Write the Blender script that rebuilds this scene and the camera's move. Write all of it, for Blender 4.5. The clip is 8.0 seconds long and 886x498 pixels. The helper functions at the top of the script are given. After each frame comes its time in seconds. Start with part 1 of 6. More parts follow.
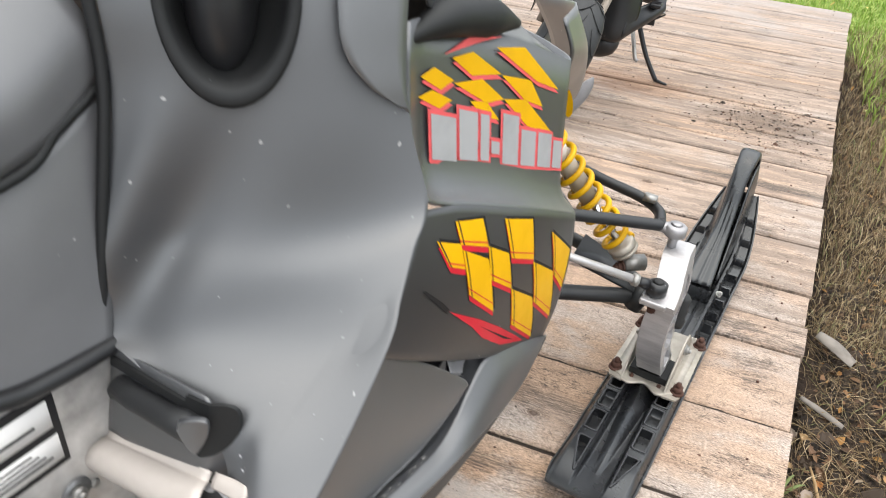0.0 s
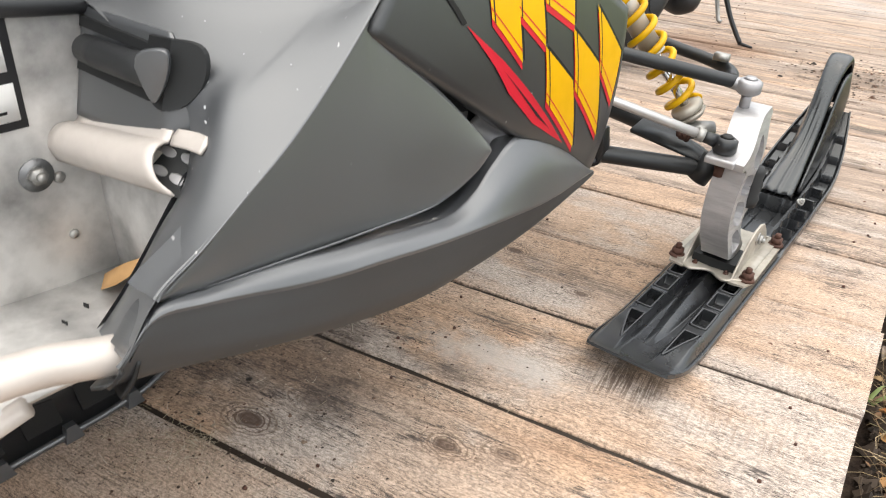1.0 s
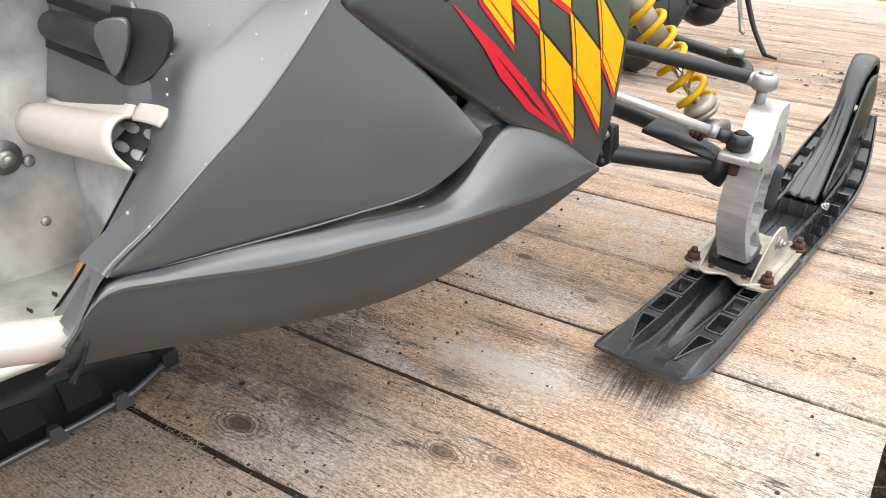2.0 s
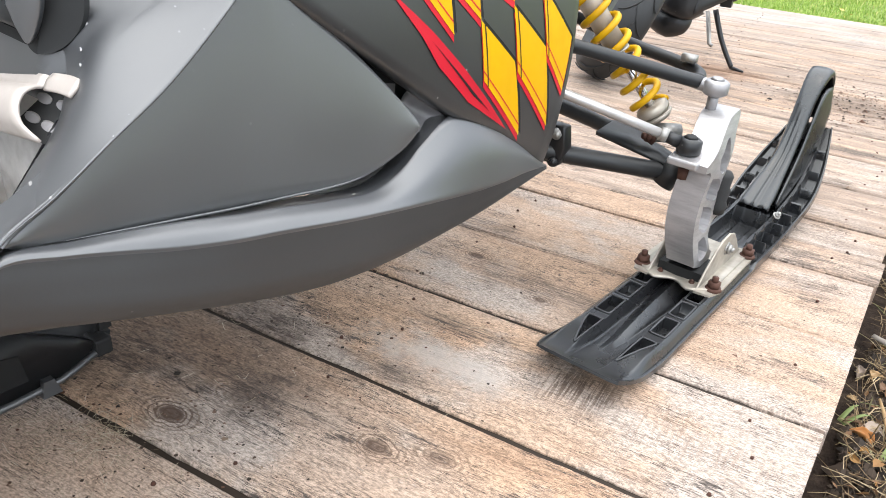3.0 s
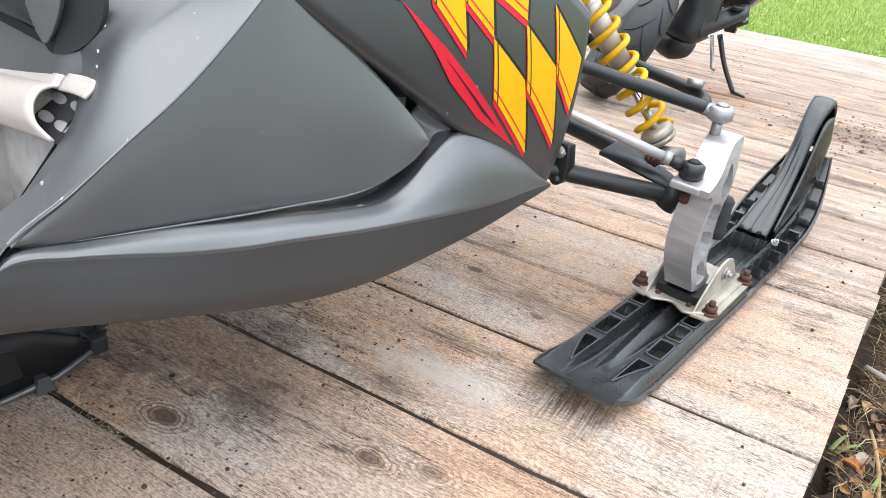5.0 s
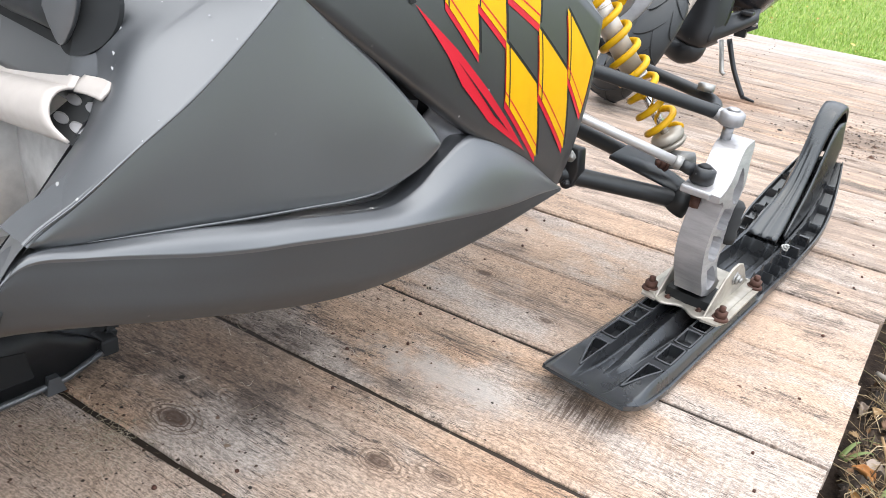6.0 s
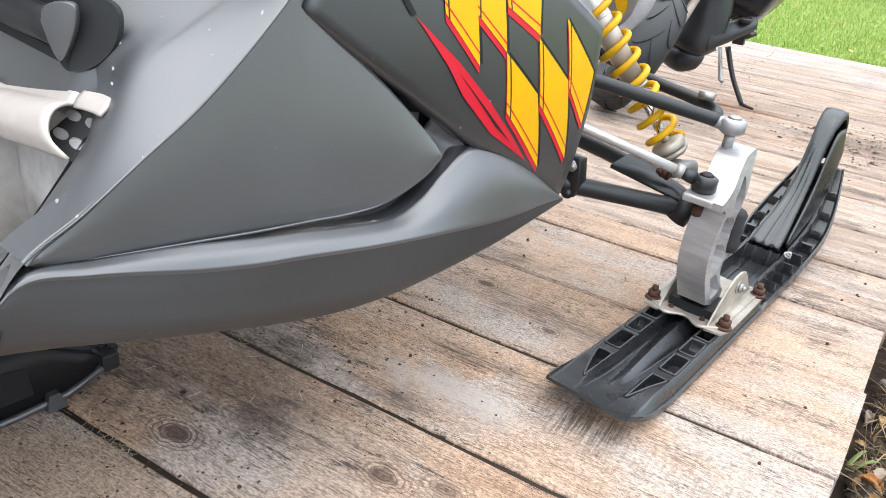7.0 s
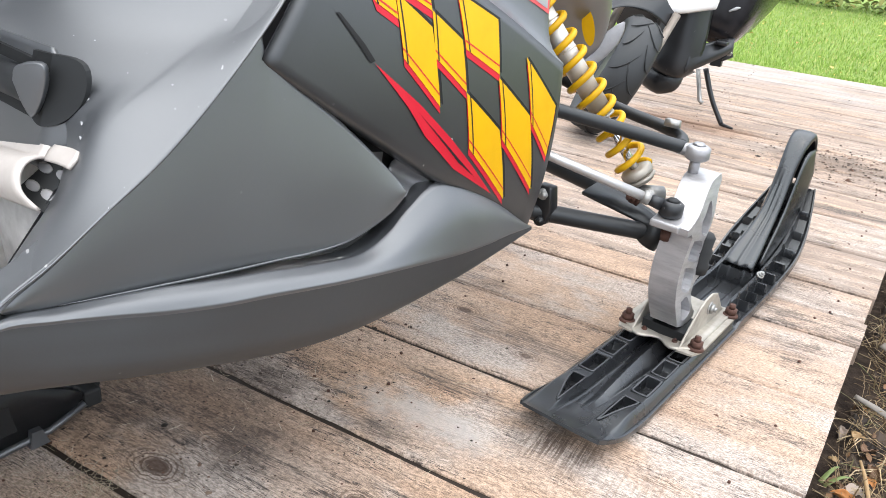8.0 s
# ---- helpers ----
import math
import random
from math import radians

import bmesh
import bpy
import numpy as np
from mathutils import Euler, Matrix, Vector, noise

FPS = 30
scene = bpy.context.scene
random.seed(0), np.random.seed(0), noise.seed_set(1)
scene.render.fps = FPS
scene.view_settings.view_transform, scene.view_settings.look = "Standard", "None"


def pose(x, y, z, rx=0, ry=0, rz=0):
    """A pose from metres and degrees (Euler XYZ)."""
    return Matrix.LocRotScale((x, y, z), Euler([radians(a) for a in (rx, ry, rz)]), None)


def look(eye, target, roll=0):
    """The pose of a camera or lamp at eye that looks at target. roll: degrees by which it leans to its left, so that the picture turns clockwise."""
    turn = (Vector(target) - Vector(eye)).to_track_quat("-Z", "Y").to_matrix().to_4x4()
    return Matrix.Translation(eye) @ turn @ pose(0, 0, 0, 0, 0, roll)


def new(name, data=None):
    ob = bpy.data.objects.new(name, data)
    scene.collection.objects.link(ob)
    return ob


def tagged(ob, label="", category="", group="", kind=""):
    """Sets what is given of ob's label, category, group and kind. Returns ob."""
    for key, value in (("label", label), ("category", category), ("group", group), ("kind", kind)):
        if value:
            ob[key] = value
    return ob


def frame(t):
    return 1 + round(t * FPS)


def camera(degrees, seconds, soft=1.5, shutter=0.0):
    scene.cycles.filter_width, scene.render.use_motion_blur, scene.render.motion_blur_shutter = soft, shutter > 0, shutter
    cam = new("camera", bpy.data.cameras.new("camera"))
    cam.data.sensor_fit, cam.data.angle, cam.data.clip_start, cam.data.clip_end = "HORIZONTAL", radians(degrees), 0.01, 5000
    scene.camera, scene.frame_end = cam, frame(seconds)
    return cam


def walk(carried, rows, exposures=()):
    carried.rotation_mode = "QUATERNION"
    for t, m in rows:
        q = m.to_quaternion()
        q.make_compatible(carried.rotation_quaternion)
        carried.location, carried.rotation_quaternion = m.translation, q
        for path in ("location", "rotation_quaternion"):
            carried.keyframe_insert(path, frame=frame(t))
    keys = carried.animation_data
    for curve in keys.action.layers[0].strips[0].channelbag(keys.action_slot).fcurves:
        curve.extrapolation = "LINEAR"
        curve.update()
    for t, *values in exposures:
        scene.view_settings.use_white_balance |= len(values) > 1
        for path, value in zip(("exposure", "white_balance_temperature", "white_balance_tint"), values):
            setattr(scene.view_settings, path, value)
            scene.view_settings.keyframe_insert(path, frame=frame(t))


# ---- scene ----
cam = camera(61.00, 8.0, soft=0.9, shutter=0.25)
PATH = [
    (0.0, (0.2258, 0.0876, 1.0412), (-0.1587, 1.1906, 0.2695), 4.69),
    (0.2, (0.2722, 0.0783, 1.003), (-0.1407, 1.1765, 0.2391), 4.39),
    (0.4, (0.2685, 0.0634, 0.9714), (-0.172, 1.1626, 0.2245), 4.14),
    (0.5, (0.2664, 0.0738, 0.9221), (-0.183, 1.1699, 0.1761), 4.97),
    (0.8, (0.3099, 0.0662, 0.7606), (-0.1996, 1.1529, 0.0398), 4.29),
    (1.0, (0.3416, 0.0493, 0.7069), (-0.1992, 1.1308, 0.0014), 3.58),
    (1.2, (0.3579, 0.0438, 0.6868), (-0.2214, 1.1142, -0.005), 2.76),
    (2.3, (0.3908, 0.1018, 0.6525), (-0.213, 1.1793, -0.0066), 2.14),
    (2.5, (0.4084, 0.1067, 0.6484), (-0.1812, 1.193, -0.0092), 2.98),
    (3.0, (0.4119, 0.1082, 0.6419), (-0.1561, 1.2082, -0.0118), 4.75),
    (3.5, (0.4179, 0.1104, 0.6493), (-0.1333, 1.2237, 0.0037), 6.24),
    (4.0, (0.4131, 0.1085, 0.6467), (-0.136, 1.2258, 0.0063), 6.99),
    (4.5, (0.4098, 0.1053, 0.6482), (-0.1458, 1.2211, 0.0107), 7.26),
    (5.0, (0.4019, 0.1036, 0.6464), (-0.1609, 1.216, 0.0095), 7.47),
    (6.5, (0.396, 0.1011, 0.6453), (-0.1843, 1.2097, 0.0174), 7.42),
    (7.0, (0.3928, 0.1053, 0.6456), (-0.1882, 1.2194, 0.0281), 6.94),
    (7.5, (0.4215, 0.1066, 0.6665), (-0.1617, 1.2302, 0.0686), 6.23),
    (8.0, (0.4293, 0.1025, 0.6739), (-0.1569, 1.2325, 0.0913), 5.72),
]
walk(cam, [(t, look(eye, target, roll)) for t, eye, target, roll in PATH], [(0.0, 1.45, 6900, 10), (0.5, 1.50, 6950, 10), (1.0, 1.60, 7100, 10), (2.5, 1.75, 6900, 10), (3.5, 1.78, 6550, 10), (8.0, 1.75, 6500, 10)])

# ---- world and light: a bright overcast day ----
world = bpy.data.worlds.new("overcast_sky")
scene.world = world
world.use_nodes = True
wn, wl = world.node_tree.nodes, world.node_tree.links
sky = wn.new("ShaderNodeTexSky")
sky.sky_type, sky.sun_disc = "NISHITA", False
sky.sun_elevation, sky.sun_rotation = radians(82), radians(135)
sky.dust_density, sky.air_density, sky.ozone_density = 4.0, 1.0, 1.0
soft = wn.new("ShaderNodeMix")
soft.data_type = "RGBA"
soft.inputs[0].default_value = 0.7
soft.inputs[7].default_value = (6.9, 7.4, 8.2, 1)
wl.new(sky.outputs[0], soft.inputs[6])
wl.new(soft.outputs[2], wn["Background"].inputs[0])
wn["Background"].inputs[1].default_value = 0.08
sun_data = bpy.data.lights.new("sun", "SUN")
sun_data.energy, sun_data.angle, sun_data.color = 1.6, radians(115), (1.0, 0.995, 0.985)
sun = new("sun", sun_data)
sun.matrix_world = look((0.8, 0.9, 6.2), (0.2, 1.5, 0.0))
scene.view_settings.exposure = 1.25


# ---- materials ----
def material(name, base, rough=0.5, metal=0.0, spec=0.5, coat=0.0):
    m = bpy.data.materials.new(name)
    m.use_nodes = True
    b = m.node_tree.nodes["Principled BSDF"]
    b.inputs["Base Color"].default_value = (*base, 1)
    b.inputs["Roughness"].default_value = rough
    b.inputs["Metallic"].default_value = metal
    b.inputs["Specular IOR Level"].default_value = spec
    b.inputs["Coat Weight"].default_value = coat
    return m, b, m.node_tree.nodes, m.node_tree.links


def noise_tex(n, l, vec, scale, detail=4.0, rough=0.55):
    t = n.new("ShaderNodeTexNoise")
    t.inputs["Scale"].default_value, t.inputs["Detail"].default_value, t.inputs["Roughness"].default_value = scale, detail, rough
    if vec is not None:
        l.new(vec, t.inputs["Vector"])
    return t.outputs["Fac"]


def ramp(n, l, fac, stops):
    r = n.new("ShaderNodeValToRGB")
    while len(r.color_ramp.elements) < len(stops):
        r.color_ramp.elements.new(0.5)
    for e, (p, c) in zip(r.color_ramp.elements, stops):
        e.position, e.color = p, (*c, 1) if not isinstance(c, float) else (c, c, c, 1)
    l.new(fac, r.inputs[0])
    return r.outputs[0]


def mix(n, l, fac, a, b, mode="MIX"):
    m = n.new("ShaderNodeMix")
    m.data_type, m.blend_type = "RGBA", mode
    for k, v in ((0, fac), (6, a), (7, b)):
        if isinstance(v, (int, float)):
            m.inputs[k].default_value = v if k == 0 else (v, v, v, 1)
        elif isinstance(v, tuple):
            m.inputs[k].default_value = (*v, 1)
        else:
            l.new(v, m.inputs[k])
    return m.outputs[2]


def mapped(n, l, scale=(1, 1, 1), source="Object"):
    c = n.new("ShaderNodeTexCoord")
    m = n.new("ShaderNodeMapping")
    m.inputs["Scale"].default_value = scale
    l.new(c.outputs[source], m.inputs["Vector"])
    return m.outputs[0]


def bump(n, l, b, height, strength, distance=0.002):
    k = n.new("ShaderNodeBump")
    k.inputs["Strength"].default_value, k.inputs["Distance"].default_value = strength, distance
    l.new(height, k.inputs["Height"])
    l.new(k.outputs[0], b.inputs["Normal"])


def plastic(name, base, rough=0.45, speck=0.5, worn=1.35, spec=0.5, scale=1.0, coat=0.0, flecks=0.0, coat_ior=1.5, coat_rough=0.34):
    """Moulded plastic with a fine grain, faint dust clouds, pale specks and stuck flecks."""
    m, b, n, l = material(name, base, rough, 0, spec, coat)
    b.inputs["Coat Roughness"].default_value = coat_rough
    b.inputs["Coat IOR"].default_value = coat_ior
    b.inputs["Specular Tint"].default_value = (0.93, 0.985, 1.0, 1)
    v = mapped(n, l)
    dust = noise_tex(n, l, v, 7 * scale, 5)
    fine = noise_tex(n, l, v, 160 * scale, 2)
    col = mix(n, l, ramp(n, l, dust, [(0.35, 0.0), (0.75, 1.0)]), base, tuple(min(1, c * worn) for c in base))
    dots = n.new("ShaderNodeTexVoronoi")
    dots.inputs["Scale"].default_value = 46 * scale
    l.new(v, dots.inputs["Vector"])
    some = noise_tex(n, l, v, 11 * scale, 2)
    spots = n.new("ShaderNodeMath")
    spots.operation = "MULTIPLY"
    l.new(ramp(n, l, dots.outputs["Distance"], [(0.05, 1.0), (0.085, 0.0)]), spots.inputs[0])
    l.new(ramp(n, l, some, [(0.56, 0.0), (0.62, speck)]), spots.inputs[1])
    col = mix(n, l, spots.outputs[0], col, (0.55, 0.55, 0.54))
    if flecks:
        warp = n.new("ShaderNodeTexNoise")
        warp.inputs["Scale"].default_value = 90
        l.new(v, warp.inputs["Vector"])
        shift = n.new("ShaderNodeVectorMath")
        shift.operation = "MULTIPLY_ADD"
        l.new(warp.outputs["Color"], shift.inputs[0])
        shift.inputs[1].default_value = (0.008, 0.008, 0.008)
        l.new(v, shift.inputs[2])
        bits = n.new("ShaderNodeTexVoronoi")
        bits.inputs["Scale"].default_value = 58
        l.new(shift.outputs[0], bits.inputs["Vector"])
        pick = n.new("ShaderNodeMath")
        pick.operation = "MULTIPLY"
        l.new(ramp(n, l, bits.outputs["Distance"], [(0.075, 1.0), (0.11, 0.0)]), pick.inputs[0])
        l.new(ramp(n, l, bits.outputs["Color"], [(0.60, 0.0), (0.68, flecks)]), pick.inputs[1])
        col = mix(n, l, pick.outputs[0], col, (0.72, 0.72, 0.70))
    l.new(col, b.inputs["Base Color"])
    l.new(ramp(n, l, dust, [(0.3, max(0.05, rough - 0.06)), (0.8, min(1.0, rough + 0.12))]), b.inputs["Roughness"])
    bump(n, l, b, fine, 0.12, 0.0006)
    return m


BODY = plastic("grey_body_plastic", (0.026, 0.0282, 0.0325), 0.46, 0.8, 1.3, 1.0, 1.0, 1.0, 0.0, 1.65, 0.38)
SHELL = plastic("grey_shell_plastic_with_grit", (0.026, 0.0282, 0.0325), 0.46, 0.8, 1.3, 1.0, 1.0, 1.0, 0.4, 1.65, 0.38)
PANEL = plastic("dark_panel_plastic", (0.043, 0.0455, 0.0490), 0.46, 0.4, 1.3, 1.0, 1.0, 1.0, 0.0, 1.65, 0.33)
CHARCOAL = plastic("charcoal_cowl_plastic", (0.0155, 0.0160, 0.0182), 0.44, 0.6, 1.3, 0.8, 1.0, 0.7, 0.0, 1.5, 0.36)
# duller copy of the body plastic, carrying the shade below the belly crease
BELLY_SHADE = plastic("shaded_belly_plastic", (0.031, 0.0318, 0.0335), 0.58, 0.8, 1.3, 0.6)
BLACK = plastic("black_plastic", (0.010, 0.010, 0.011), 0.36, 0.2, 1.9)
SKI = plastic("ski_plastic", (0.010, 0.0105, 0.0118), 0.27, 0.45, 1.8, 0.75, 1.6)
RUBBED = plastic("rubbed_ski_plastic", (0.034, 0.035, 0.038), 0.40, 0.6, 1.8)
VINYL = plastic("grey_seat_vinyl", (0.105, 0.108, 0.114), 0.44, 0.5, 1.3, 0.7, 1.0)
RUBBER = plastic("rubber", (0.012, 0.012, 0.0125), 0.7, 0.2, 1.8)
ARM = plastic("painted_arm_steel", (0.012, 0.0125, 0.0135), 0.42, 0.7, 1.6)
# near-black for black parts and for shade painted into gaps and openings
VOID = plastic("black_part_and_gap_shade", (0.005, 0.005, 0.0055), 0.6, 0.0, 1.2)


def metal(name, base, rough, wear=0.6, streak=(1, 1, 1), metallic=1.0):
    m, b, n, l = material(name, base, rough, metallic)
    v = mapped(n, l, streak)
    a = noise_tex(n, l, v, 14, 6)
    c = noise_tex(n, l, v, 90, 3)
    col = mix(n, l, ramp(n, l, a, [(0.4, 0.0), (0.75, 1.0)]), base, tuple(x * wear for x in base))
    l.new(col, b.inputs["Base Color"])
    l.new(ramp(n, l, c, [(0.3, rough * 0.8), (0.7, min(1.0, rough * 1.35))]), b.inputs["Roughness"])
    bump(n, l, b, c, 0.1, 0.0005)
    return m


ALU = metal("cast_aluminium", (0.47, 0.47, 0.48), 0.46, 0.70, (1, 1, 6), 0.75)
ROD = metal("dull_aluminium_rod", (0.36, 0.36, 0.37), 0.5, 0.75, (1, 1, 1), 0.7)
BRIGHT = metal("bright_aluminium_rod", (0.56, 0.555, 0.55), 0.42, 0.7, (1, 1, 1), 0.65)
TUNNEL = metal("scuffed_aluminium_sheet", (0.66, 0.655, 0.64), 0.42, 0.36, (1, 1, 1), 0.55)
STEEL = metal("zinc_plated_steel", (0.40, 0.40, 0.385), 0.48, 0.55, (1, 1, 1), 0.8)
SADDLE = metal("weathered_zinc_plate", (0.46, 0.43, 0.375), 0.5, 0.55, (1, 1, 1), 0.6)
RUST = metal("rusty_bolt", (0.085, 0.038, 0.026), 0.75, 0.45, (1, 1, 1), 0.2)
CHROME = metal("polished_rod", (0.75, 0.75, 0.76), 0.16, 0.75)
WHITE_TUBE = metal("white_coated_aluminium", (0.54, 0.50, 0.465), 0.45, 0.78, (1, 1, 1), 0.2)
SHOCK = metal("worn_shock_body", (0.60, 0.58, 0.54), 0.42, 0.62, (1, 1, 1), 0.55)


def gloss(name, base, rough=0.28, dirt=0.82):
    m, b, n, l = material(name, base, rough, 0.0, 0.3)
    v = mapped(n, l)
    d = noise_tex(n, l, v, 18, 5)
    l.new(mix(n, l, ramp(n, l, d, [(0.45, 0.0), (0.8, 1.0)]), base, tuple(c * dirt for c in base)), b.inputs["Base Color"])
    l.new(ramp(n, l, d, [(0.3, rough), (0.8, rough + 0.2)]), b.inputs["Roughness"])
    return m


YELLOW = gloss("yellow_decal", (0.72, 0.395, 0.002), 0.34, 0.88)
RED = gloss("red_decal", (0.56, 0.016, 0.034))
PINK = gloss("faded_red_decal", (0.74, 0.11, 0.12))
SILVER = gloss("silver_decal", (0.36, 0.37, 0.38), 0.35)
FADED = gloss("faded_orange_decal", (0.62, 0.34, 0.22), 0.4)
INK = gloss("black_decal", (0.012, 0.012, 0.013), 0.4, 1.6)
WEATHERED = gloss("weathered_wood_strip", (0.23, 0.21, 0.185), 0.7, 0.5)
ORANGE = gloss("orange_leaf", (0.58, 0.34, 0.15), 0.6, 0.6)
TAN = gloss("tan_dry_leaf", (0.30, 0.20, 0.10), 0.6, 0.4)
BROWN = gloss("brown_dry_leaf", (0.13, 0.075, 0.042), 0.55, 0.4)
ORANGE_BROWN = gloss("orange_brown_leaf", (0.38, 0.17, 0.055), 0.55, 0.5)
DULL_GREEN = gloss("dull_green_blade", (0.16, 0.21, 0.075), 0.5, 0.7)
ASH = gloss("grey_brown_leaf", (0.27, 0.22, 0.18), 0.7, 0.5)
COIL = gloss("yellow_coil_paint", (0.66, 0.37, 0.006), 0.34, 0.7)
LABEL = gloss("white_label", (0.80, 0.80, 0.79), 0.4, 0.9)
WHITE = gloss("white_paint", (0.78, 0.78, 0.77), 0.25, 0.93)


def wood():
    m, b, n, l = material("weathered_plank", (0.3, 0.23, 0.18), 0.82, 0, 0.25)
    geo = n.new("ShaderNodeNewGeometry")
    info = n.new("ShaderNodeObjectInfo")
    shift = n.new("ShaderNodeVectorMath")
    shift.operation = "MULTIPLY_ADD"
    l.new(info.outputs["Random"], shift.inputs[0])
    shift.inputs[1].default_value = (31.0, 0.0, 7.0)
    l.new(geo.outputs["Position"], shift.inputs[2])

    def scaled(s, src=None):
        k = n.new("ShaderNodeMapping")
        k.inputs["Scale"].default_value = s
        l.new(src or bent.outputs[0], k.inputs["Vector"])
        return k.outputs[0]

    def smooth(value, lo, hi, a=0.0, c=1.0):
        k = n.new("ShaderNodeMapRange")
        k.interpolation_type = "SMOOTHSTEP"
        for key, x in (("From Min", lo), ("From Max", hi), ("To Min", a), ("To Max", c)):
            k.inputs[key].default_value = x
        l.new(value, k.inputs["Value"])
        return k.outputs[0]

    def times(a, c):
        k = n.new("ShaderNodeMath")
        k.operation = "MULTIPLY"
        for i, x in enumerate((a, c)):
            if isinstance(x, float):
                k.inputs[i].default_value = x
            else:
                l.new(x, k.inputs[i])
        return k.outputs[0]

    def far(cx, cy, rx, ry, wobble, size):
        """Distance from a spot, with a ragged rim."""
        s = n.new("ShaderNodeMapping")
        s.inputs["Location"].default_value = (-cx / rx, -cy / ry, 0)
        s.inputs["Scale"].default_value = (1 / rx, 1 / ry, 0)
        l.new(geo.outputs["Position"], s.inputs["Vector"])
        ln = n.new("ShaderNodeVectorMath")
        ln.operation = "LENGTH"
        l.new(s.outputs[0], ln.inputs[0])
        ad = n.new("ShaderNodeMath")
        ad.operation = "MULTIPLY_ADD"
        l.new(noise_tex(n, l, geo.outputs["Position"], size, 5, 0.7), ad.inputs[0])
        ad.inputs[1].default_value = wobble
        l.new(ln.outputs["Value"], ad.inputs[2])
        return ad.outputs[0]
    # the grain wanders a little
    bend = n.new("ShaderNodeTexNoise")
    bend.inputs["Scale"].default_value, bend.inputs["Detail"].default_value = 2.3, 3.0
    l.new(shift.outputs[0], bend.inputs["Vector"])
    bent = n.new("ShaderNodeVectorMath")
    bent.operation = "MULTIPLY_ADD"
    l.new(bend.outputs["Color"], bent.inputs[0])
    bent.inputs[1].default_value = (0.0, 0.035, 0.0)
    l.new(shift.outputs[0], bent.inputs[2])
    fine = noise_tex(n, l, scaled((48.0, 700.0, 1.0)), 1.0, 5, 0.75)
    mid = noise_tex(n, l, scaled((14.0, 260.0, 1.0)), 1.0, 6, 0.72)
    coarse = noise_tex(n, l, scaled((2.6, 30.0, 1.0)), 1.0, 7, 0.68)
    blot = noise_tex(n, l, scaled((2.8, 5.0, 1.0)), 1.0, 6, 0.62)
    grime = noise_tex(n, l, scaled((5.5, 14.0, 1.0)), 1.1, 10, 0.78)
    fleck = noise_tex(n, l, scaled((60.0, 150.0, 1.0)), 1.0, 4, 0.75)
    tint = noise_tex(n, l, scaled((1.1, 2.6, 1.0)), 1.7, 3)
    saw = noise_tex(n, l, scaled((300.0, 14.0, 1.0)), 1.0, 5, 0.7)
    col = ramp(n, l, coarse, [(0.30, (0.395, 0.286, 0.215)), (0.46, (0.495, 0.377, 0.293)), (0.68, (0.535, 0.422, 0.336))])
    warm = mix(n, l, smooth(tint, 0.35, 0.65), (0.98, 1.0, 1.03), (1.06, 0.955, 0.85))
    col = mix(n, l, 1.0, col, warm, "MULTIPLY")
    # bleached patches
    col = mix(n, l, smooth(blot, 0.50, 0.62, 0.0, 0.7), col, (0.50, 0.452, 0.412))
    # open pores: short dark dashes along the grain
    col = mix(n, l, smooth(mid, 0.43, 0.38, 0.0, 0.55), col, (0.18, 0.120, 0.085))
    held = times(smooth(fine, 0.47, 0.43), smooth(grime, 0.45, 0.58, 0.20, 0.95))
    col = mix(n, l, held, col, (0.065, 0.052, 0.045))
    # sooty weathering, streaked along the grain
    soot = times(smooth(grime, 0.56, 0.62), smooth(mid, 0.56, 0.45, 0.22, 0.92))
    col = mix(n, l, soot, col, (0.060, 0.053, 0.050))
    col = mix(n, l, smooth(fleck, 0.65, 0.69, 0.0, 0.7), col, (0.085, 0.066, 0.054))
    col = mix(n, l, smooth(fleck, 0.36, 0.31, 0.0, 0.6), col, (0.46, 0.42, 0.38))
    # long hairline checks that follow the grain
    check = noise_tex(n, l, scaled((3.0, 330.0, 1.0)), 1.0, 3, 0.6)
    split = noise_tex(n, l, scaled((7.0, 20.0, 1.0)), 1.0, 4)
    col = mix(n, l, times(smooth(check, 0.325, 0.295, 0.0, 0.85), smooth(split, 0.46, 0.58)), col, (0.07, 0.050, 0.038))
    # drying cracks
    col = mix(n, l, smooth(mid, 0.30, 0.25, 0.0, 0.95), col, (0.022, 0.017, 0.014))
    grit = noise_tex(n, l, scaled((170.0, 420.0, 1.0)), 1.0, 6, 0.8)
    col = mix(n, l, 1.0, col, smooth(grit, 0.40, 0.60, 0.56, 1.27), "MULTIPLY")
    tone = n.new("ShaderNodeMapRange")
    tone.inputs["To Min"].default_value, tone.inputs["To Max"].default_value = 0.94, 1.06
    l.new(info.outputs["Random"], tone.inputs["Value"])
    col = mix(n, l, 1.0, col, tone.outputs[0], "MULTIPLY")
    # boards are darker and greyer towards the far end
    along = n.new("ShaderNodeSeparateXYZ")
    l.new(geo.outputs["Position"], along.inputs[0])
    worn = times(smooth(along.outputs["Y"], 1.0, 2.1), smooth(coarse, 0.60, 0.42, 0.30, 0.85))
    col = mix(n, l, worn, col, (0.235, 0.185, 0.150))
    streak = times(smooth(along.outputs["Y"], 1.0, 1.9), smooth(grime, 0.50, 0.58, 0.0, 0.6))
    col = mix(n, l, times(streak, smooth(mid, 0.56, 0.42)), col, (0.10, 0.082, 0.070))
    # pale sky sheen on the farthest boards, put into their colour
    far_sheen = times(smooth(along.outputs["Y"], 3.5, 4.6), smooth(blot, 0.35, 0.60, 0.15, 0.60))
    col = mix(n, l, far_sheen, col, (0.36, 0.335, 0.32))
